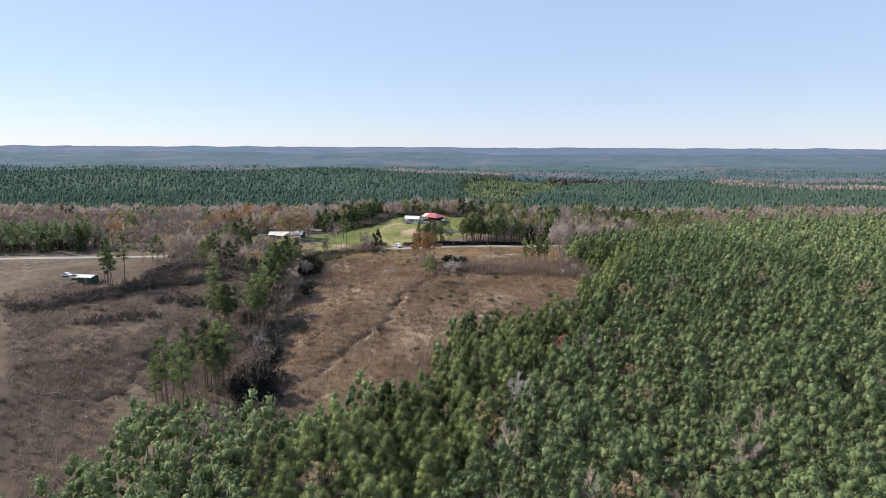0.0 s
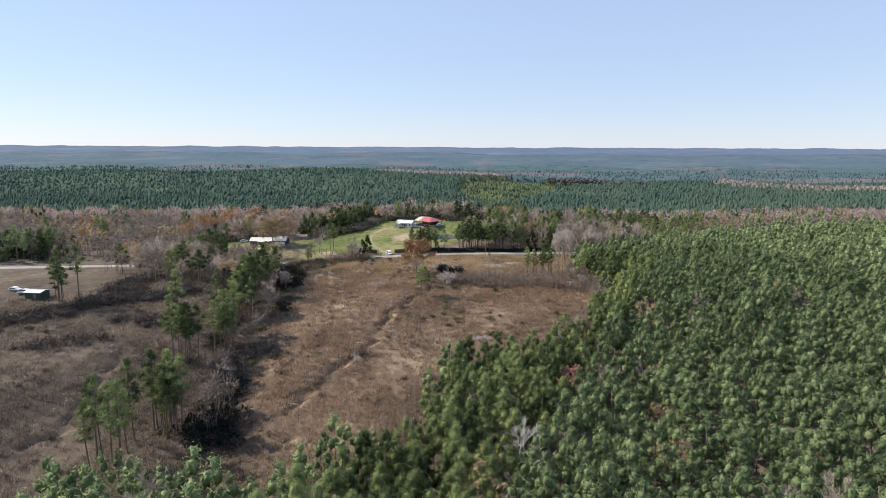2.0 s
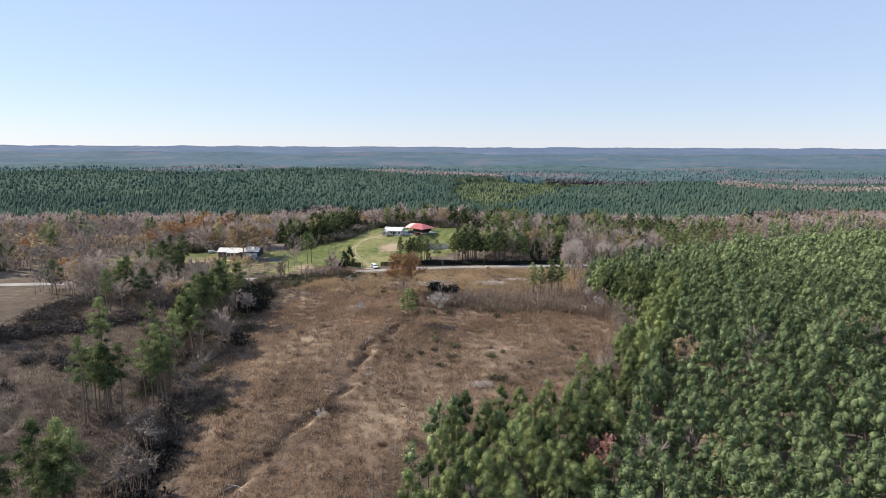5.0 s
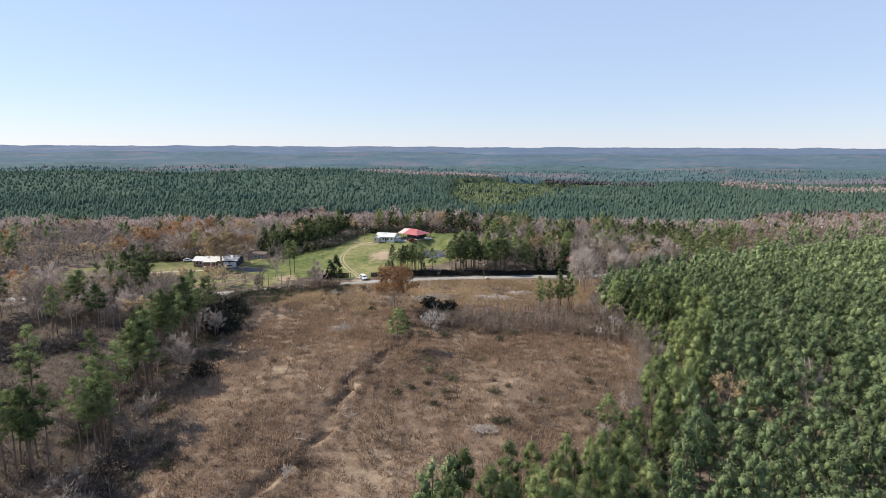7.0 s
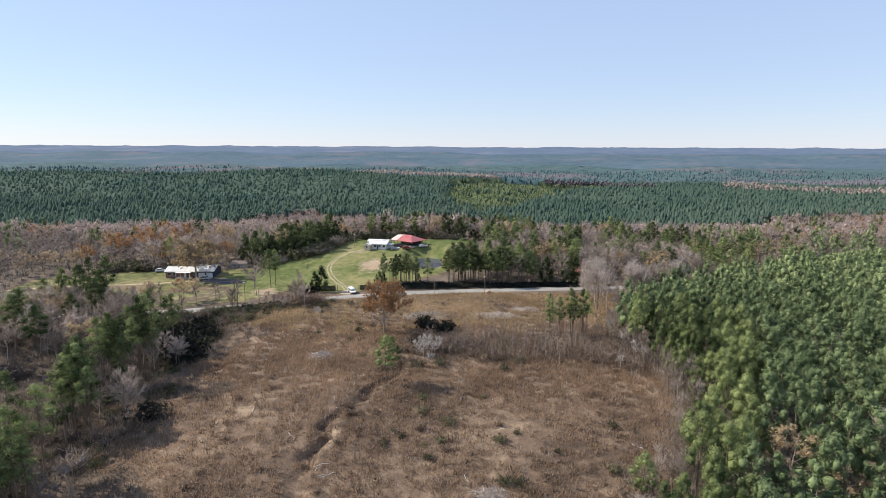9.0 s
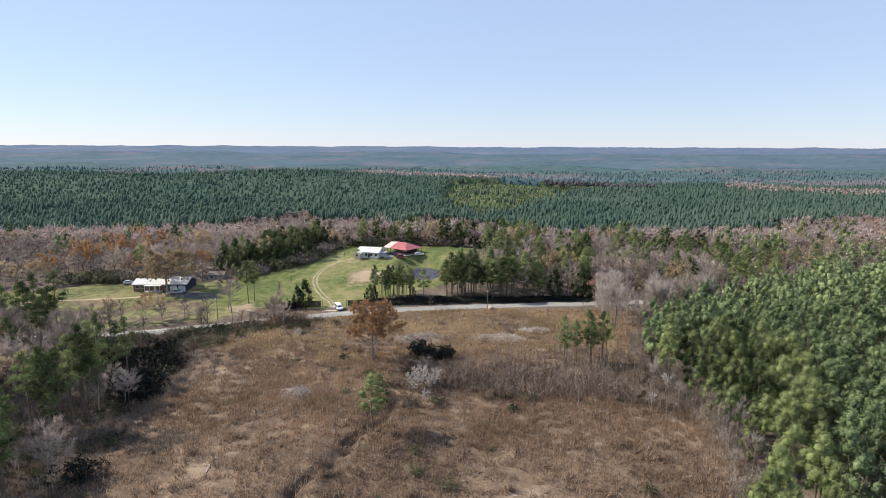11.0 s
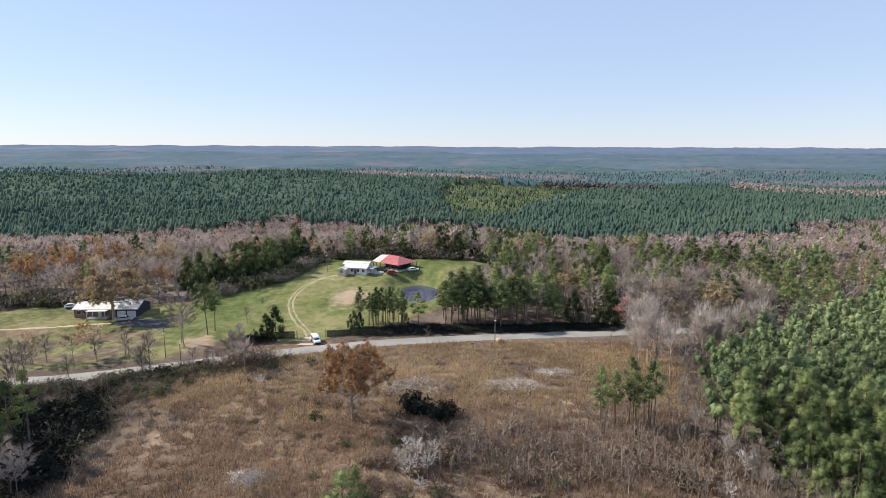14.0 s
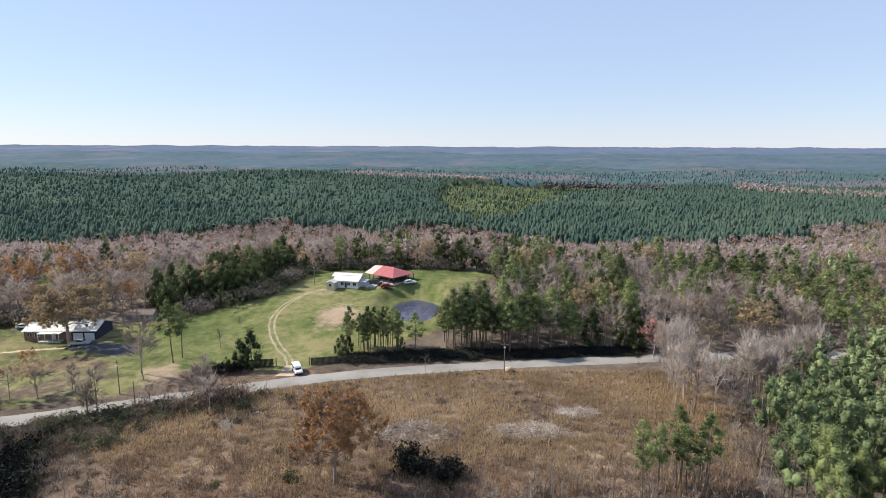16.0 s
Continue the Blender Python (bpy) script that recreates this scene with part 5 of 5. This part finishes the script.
gable_walls(h, -6.2, -2.6, -7.8, -4.22, 2.3, 2.9, CREAM, False)
gable_roof(h, -6.2, -2.6, -7.8, -4.22, 2.25, 2.95, TIN, 0.35, False)
for wx in (-0.6, 2.2, 4.8):
    window(h, wx, 0.9, 1.2, 1.2, -4.22)
door(h, 0.9, 0.95, 2.05, -4.22, DARK_WALL)
window(h, -4.4, 0.9, 1.0, 1.0, -7.82)
box_part("porch_roof", (6.2, 9.4, -3.6, 1.4, 2.4, 2.52), TIN_GREY, h)
for wx, wy in ((9.1, -3.3), (9.1, 1.1)):
    box_part("porch_post", (wx - 0.07, wx + 0.07, wy - 0.07, wy + 0.07, -0.6, 2.4), WHITE, h)
# -- the red-roofed house: a hipped corner, an open carport under the broad eaves
h = thing("red_roof_house", -16.8, 406.5, -40.0, "low dark house with broad red metal roof and carport", "house")
gable_walls(h, -3.5, 4.6, -1.8, 4.6, 2.45, 3.4, DARK_WALL)
lo, hi = 2.35, 4.7
part("roof_slope", slab([(-3.2, -5.6, lo), (7.2, -5.6, lo), (2.2, 0, hi), (-3.2, 0, hi)]), RED_TIN, h)
part("roof_slope", slab([(7.2, 5.6, lo), (-3.2, 5.6, lo), (-3.2, 0, hi), (2.2, 0, hi)]), RED_TIN, h)
part("hip_slope", slab([(7.2, -5.6, lo), (7.2, 5.6, lo), (2.2, 0, hi)]), RED_TIN, h)
part("lean_to_slope", slab([(-7.6, -5.4, lo - 0.05), (-3.22, -5.6, lo), (-3.22, 0, hi - 0.1), (-7.6, 0, hi - 0.5)]), PINK_TIN, h, "faded pale pink metal roofing")
part("lean_to_slope", slab([(-3.22, 5.6, lo), (-7.6, 5.4, lo - 0.05), (-7.6, 0, hi - 0.5), (-3.22, 0, hi - 0.1)]), PINK_TIN, h, "faded pale pink metal roofing")
for k in range(11):
    wx = -3.1 + k * 0.95
    top = 0 if wx < 2.2 else -5.6 * (wx - 2.2) / 5.0
    rise = lo + (hi - lo) * (top + 5.6) / 5.6
    part("roof_rib", slab([(wx - 0.03, -5.6, lo + 0.12), (wx + 0.03, -5.6, lo + 0.12), (wx + 0.03, top, rise + 0.12), (wx - 0.03, top, rise + 0.12)], 0.04), RED_TIN, h)
for wx, wy in ((-7.3, -5.1), (-5.2, -5.2), (-3.0, -5.3), (-0.4, -5.3), (2.2, -5.3), (4.8, -5.3), (6.9, -5.3), (6.9, -2.6), (6.9, 0.2), (6.9, 2.8), (6.9, 5.3), (-7.3, 5.1)):
    box_part("porch_post", (wx - 0.09, wx + 0.09, wy - 0.09, wy + 0.09, -0.9, lo), DARK_WALL, h)
for wx in (-2.2, 1.4, 3.4):
    window(h, wx, 0.9, 1.2, 1.2, -1.82)
door(h, -0.4, 1.0, 2.05, -1.82, WOOD)
box_part("floor_slab", (-7.4, 7.0, -5.4, 5.4, -1.2, 0.05), CONCRETE, h)
# -- the field shed
h = thing("field_shed", -150.5, 230, -6.0, "small dark green shed with a white metal roof", "shed")
gable_walls(h, -3.0, 3.0, -2.2, 2.2, 2.4, 2.9, GREEN_WALL)
gable_roof(h, -3.0, 3.0, -2.2, 2.2, 2.35, 2.95, TIN, 0.5)
door(h, 0.8, 1.2, 2.0, -2.22, WOOD)


def wheel(parent, x, y, r=0.36, w=0.24):
    bm = bmesh.new()
    bmesh.ops.create_cone(bm, cap_ends=True, segments=16, radius1=r, radius2=r, depth=w, matrix=pose(x, y, r, 90, 0, 0))
    o = part("wheel", bm, RUBBER, parent)
    bm = bmesh.new()
    bmesh.ops.create_cone(bm, cap_ends=True, segments=12, radius1=r * 0.6, radius2=r * 0.6, depth=w + 0.03, matrix=pose(x, y, r, 90, 0, 0))
    part("rim", bm, CAR_SILVER, o)


def vehicle(name, x, y, turn, mat, label, category, kind="suv", z=None):
    """A car that looks along its own +x."""
    e = thing(name, x, y, turn, label, category, "", z)
    if kind == "pickup":
        prof = [(-2.7, 0.42), (2.7, 0.42), (2.75, 0.95), (1.3, 1.12), (0.65, 1.75), (-0.75, 1.8), (-0.95, 1.12), (-2.7, 1.1)]
        glass = [(1.12, 1.16), (0.6, 1.66), (-0.68, 1.7), (-0.82, 1.16)]
    elif kind == "van":
        prof = [(-2.5, 0.42), (2.5, 0.42), (2.55, 1.0), (1.75, 1.25), (1.05, 2.0), (-2.35, 2.05), (-2.5, 1.2)]
        glass = [(1.6, 1.28), (1.0, 1.86), (-2.1, 1.9), (-2.25, 1.28)]
    else:
        prof = [(-2.25, 0.4), (2.25, 0.4), (2.3, 0.85), (1.15, 1.0), (0.45, 1.5), (-1.3, 1.55), (-2.15, 1.05)]
        glass = [(0.95, 1.02), (0.4, 1.42), (-1.2, 1.46), (-1.85, 1.04)]
    bm = prism(prof, -0.9, 0.9)
    bmesh.ops.bevel(bm, geom=bm.edges[:], offset=0.09, segments=2, affect="EDGES")
    body = part("body", bm, mat, e)
    for s in (-1, 1):
        part("side_window", prism(glass, s * 0.895 - 0.015, s * 0.895 + 0.015), GLASS, body)
    (gx0, gz0), (gx1, gz1) = glass[0], glass[1]
    bm = prism([(gx0 + 0.16, gz0), (gx1 + 0.16, gz1), (gx1 + 0.05, gz1), (gx0 + 0.05, gz0)], -0.72, 0.72)
    part("windscreen", bm, GLASS, body)
    if kind == "pickup":
        box_part("load_bed", (-2.6, -1.0, -0.78, 0.78, 1.09, 1.13), RUBBER, body)
    box_part("bumper", (prof[1][0] - 0.05, prof[1][0] + 0.12, -0.85, 0.85, 0.42, 0.62), RUBBER, body)
    for s in (-1, 1):
        box_part("headlight", (prof[2][0] - 0.1, prof[2][0] + 0.02, s * 0.62 - 0.16, s * 0.62 + 0.16, 0.68, 0.84), CREAM, body)
    for wx in (-prof[1][0] * 0.62, prof[1][0] * 0.62):
        for wy in (-0.82, 0.82):
            wheel(e, wx, wy)
    return e


vehicle("van", -34.2, 333.6, -65, CAR_WHITE, "white van turning out of the gateway onto the road", "van", "van")
vehicle("pickup_truck", -98.6, 352.6, 8, CAR_SILVER, "silver pickup truck parked below the tan oak", "truck", "pickup")
vehicle("red_car", -17.0, 395.5, 8, CAR_RED, "dull red car parked before the red-roofed house", "car")
vehicle("white_car", -9.2, 401.0, 20, CAR_WHITE, "white car under the open carport's edge", "car")
vehicle("black_car", -21.3, 399.6, -40, CAR_BLACK, "dark car parked beside the carport", "car", "pickup")
vehicle("field_pickup", -157, 233, 15, CAR_WHITE, "white pickup parked near the field shed", "truck", "pickup")
vehicle("field_car", -163, 236, -10, CAR_WHITE, "white car parked on the pale field", "car")
vehicle("far_car", -124.5, 368, 20, CAR_WHITE, "white car beyond the long house", "car")

# -- drive, yards, pond
for off in (-0.95, 0.95):
    line = [(-36.6, 336.5), (-38.3, 343), (-43.5, 351), (-47.5, 360), (-50.2, 369), (-50.0, 378), (-47.0, 386), (-43.0, 391.0), (-38.0, 395.0)]
    line = [(ax + off * 0.80, ay + off * 0.22) for ax, ay in line]
    v, t = ribbon(line, 0.36, 0.06, 1.0, edge=0.10, across=2, seed=int(5 + off))
    tagged(new("drive_rut", tri_mesh("drive_rut", v, t, [RUT], flat=False)), "pale worn wheel rut of the farm drive", "drive", "drive ruts", "structure")
# the garage apron's dark colour also paints the yard oak's shadow
for line, half, name, mat, label in (([(-36.5, 331), (-36.4, 338)], 2.2, "gateway_apron", DIRT, "pale dirt gateway apron"),
                                     ([(-101.5, 353.0), (-94, 351.5), (-86, 347.5), (-81, 344.5)], 3.4, "garage_apron", ASPHALT_SHADED, "asphalt yard before the garage, darkened with the oak's shadow"),
                                     ([(-27, 400), (-23, 400.5), (-20, 398.5)], 3.0, "yard_gravel", CONCRETE, "pale gravel yard between the two houses"),
                                     ([(-175, 332), (-140, 343), (-118, 348.5), (-102, 351)], 0.7, "farm_track", DIRT, "dirt track past the long house")):
    v, t = ribbon(line, half, 0.08, 1.0, edge=0.25, across=6, seed=3)
    tagged(new(name, tri_mesh(name, v, t, [mat], flat=False)), label, "drive", kind="structure")
bm = bmesh.new()
bmesh.ops.create_circle(bm, cap_ends=True, segments=64, radius=1)
for q in bm.verts:
    a = math.atan2(q.co.y, q.co.x)
    k = 1 + 0.07 * math.sin(3 * a + 1) + 0.04 * math.sin(5 * a)
    q.co = Vector((POND[0] + q.co.x * POND[2] * 1.02 * k, POND[1] + q.co.y * POND[3] * 1.02 * k, 2.62))
me = bpy.data.meshes.new("pond_water")
bm.to_mesh(me)
me.materials.append(WATER)
tagged(new("pond_water", me), "still farm pond reflecting the pale sky", "pond", kind="structure")

# -- gate, fences, poles


def pole(name, x, y, tall, r0, label, category, group="", arm=False, mat=None):
    e = thing(name, x, y, R.uniform(-15, 15), label, category, group)
    bm = bmesh.new()
    bmesh.ops.create_cone(bm, cap_ends=True, segments=10, radius1=r0, radius2=r0 * 0.7, depth=tall + 0.5, matrix=Matrix.Translation((0, 0, tall / 2 - 0.25)))
    part("post", bm, mat or WOOD, e)
    if arm:
        box_part("crossarm", (-1.0, 1.0, -0.06, 0.06, tall - 0.7, tall - 0.58), WOOD, e)
        box_part("lamp_head", (-0.25, 0.25, -0.45, -0.1, tall - 1.3, tall - 1.1), TIN, e)
    return e


pole("utility_pole", -96.1, 371, 8.5, 0.16, "brown wooden utility pole behind the long house", "pole", "", True)
pole("utility_pole", -43.1, 400, 7.5, 0.14, "wooden light pole on the lawn by the white house", "pole", "", True)
pole("utility_pole", 16.9, 336.5 - 4.4, 8.0, 0.14, "wooden utility pole beside the road", "pole", "", True)
pole("utility_pole", -70.9, 320.4, 8.0, 0.13, "wooden utility pole beside the road", "pole", "", True)
pole("utility_pole", -62.9, 311.5, 7.0, 0.12, "wooden utility pole beside the road", "pole")
pole("gate_post", -40.6, 338.2, 2.3, 0.16, "stout dark gate post", "gate post", "gate posts")
pole("gate_post", -32.2, 338.4, 2.3, 0.16, "stout dark gate post", "gate post", "gate posts")
pole("fence_post", 3.5, 395, 2.4, 0.06, "thin lone post on the lawn", "post")


def board_fence(x0, y0, x1, y1, tall, label):
    ln = math.hypot(x1 - x0, y1 - y0)
    e = thing("board_fence", x0, y0, math.degrees(math.atan2(y1 - y0, x1 - x0)), label, "fence", "board fences")
    n_ = int(ln / 0.3)
    for i in range(n_):
        hh = tall + R.normal() * 0.03
        box_part("board", (i * 0.3 + 0.01, i * 0.3 + 0.28, -0.02, 0.02, -0.3, hh), DARK_WALL, e, "", 0.0)
    for i in range(int(ln / 2.4) + 1):
        box_part("post", (i * 2.4 - 0.06, i * 2.4 + 0.06, 0.03, 0.15, -0.4, tall + 0.1), WOOD, e, "", 0.0)
    for zz in (0.4, tall - 0.3):
        box_part("rail", (0, ln, 0.02, 0.07, zz, zz + 0.1), WOOD, e, "", 0.0)


board_fence(-31.8, 338.5, -25.0, 339.8, 1.9, "dark board fence beside the gateway")
board_fence(-50.5, 337.0, -41.0, 338.2, 1.8, "dark board fence beside the gateway")
e = thing("boulder", 18.4, 333.5, 0, "pale pinkish boulder on the road's verge", "rock")
v, t = lump((0, 0, 0.45), (1.1, 0.8, 0.7), R, 0.12, 6, 10)
o = new("stone", tri_mesh("stone", v, t, [DIRT], flat=False))
o.parent = e
bush(green_bush[1], 6.6, 424, 1.3, "pale_shrub", "pale round shrub behind the red-roofed house", "")

# -- brush piles and dead wood
sticks = []
for k in range(4):
    bits = [(*tube((0, 0, 0), (2.6, R.normal() * 0.2, R.normal() * 0.15), 0.07, 0.025, 4, 0.12, R), 0)]
    bits += [(*tube((1.2 + 0.4 * j, 0, 0), (1.9 + 0.4 * j, R.normal() * 0.6, R.normal() * 0.4), 0.035, 0.012, 3, 0.05, R), 0) for j in range(3)]
    sticks.append(tri_mesh("branch", *join(bits)[:2], [TWIG_PALE]))


def brush_pile(x, y, wide, deep, high, n_, label):
    e = thing("brush_pile", x, y, 0, label, "brush pile", "brush piles")
    for k in range(n_):
        a = R.uniform(0, 6.28)
        q = math.sqrt(R.uniform(0, 1))
        o = new("branch", sticks[k % 4])
        o.parent = e
        o.matrix_basis = Matrix.LocRotScale((math.cos(a) * q * wide - 1.0, math.sin(a) * q * deep, R.uniform(0.05, high * (1.05 - q * q * 0.8))),
                                            Euler((R.normal() * 0.3, R.normal() * 0.12, R.uniform(0, 6.28))), [R.uniform(0.25, 0.75)] * 3)
    a = R.uniform(0, 6.28, 900)
    q = np.sqrt(R.uniform(0, 1, 900))
    p = np.stack([np.cos(a) * q * wide, np.sin(a) * q * deep, high * R.uniform(0, 1, 900) * (1.05 - q * q * 0.8)], 1)
    v, t = facing_blades(p, p + R.normal(size=p.shape) * (0.9, 0.9, 0.2), np.array((0.0, -0.3, 1.0)) + 0.4 * R.normal(size=p.shape), 0.10)
    o = new("brush", tri_mesh("brush", v, t, [TWIG]))
    o.parent = e


brush_pile(-3.0, 301.5, 8.2, 5.2, 1.3, 290, "wide heap of bleached branches in the dry field")
brush_pile(18.5, 302.0, 8.0, 3.4, 1.2, 260, "long heap of bleached branches in the dry field")
brush_pile(30.0, 310.5, 4.6, 2.2, 0.9, 120, "small heap of bleached branches in the dry field")
brush_pile(-30.5, 263.0, 3.2, 2.6, 1.0, 50, "small heap of pale twigs in the dry field")
brush_pile(10.0, 207.0, 2.6, 1.6, 0.6, 24, "scrap heap of grey slash in the dry field")
for k in range(70):
    qx, qy = (R.uniform(-48, 50), R.uniform(150, 320)) if k < 48 else (R.uniform(-140, -80), R.uniform(120, 240))
    if inside(PINE_WOOD, qx, qy):
        continue
    o = new("fallen_branch", sticks[k % 4])
    s = R.uniform(0.5, 1.4)
    o.matrix_world = Matrix.LocRotScale((qx, qy, float(height(qx, qy)) + 0.12), Euler((0, R.normal() * 0.06, R.uniform(0, 6.28))), (s, s, s))
    tagged(o, "bleached fallen branch lying in dry grass", "branch", "fallen branches")
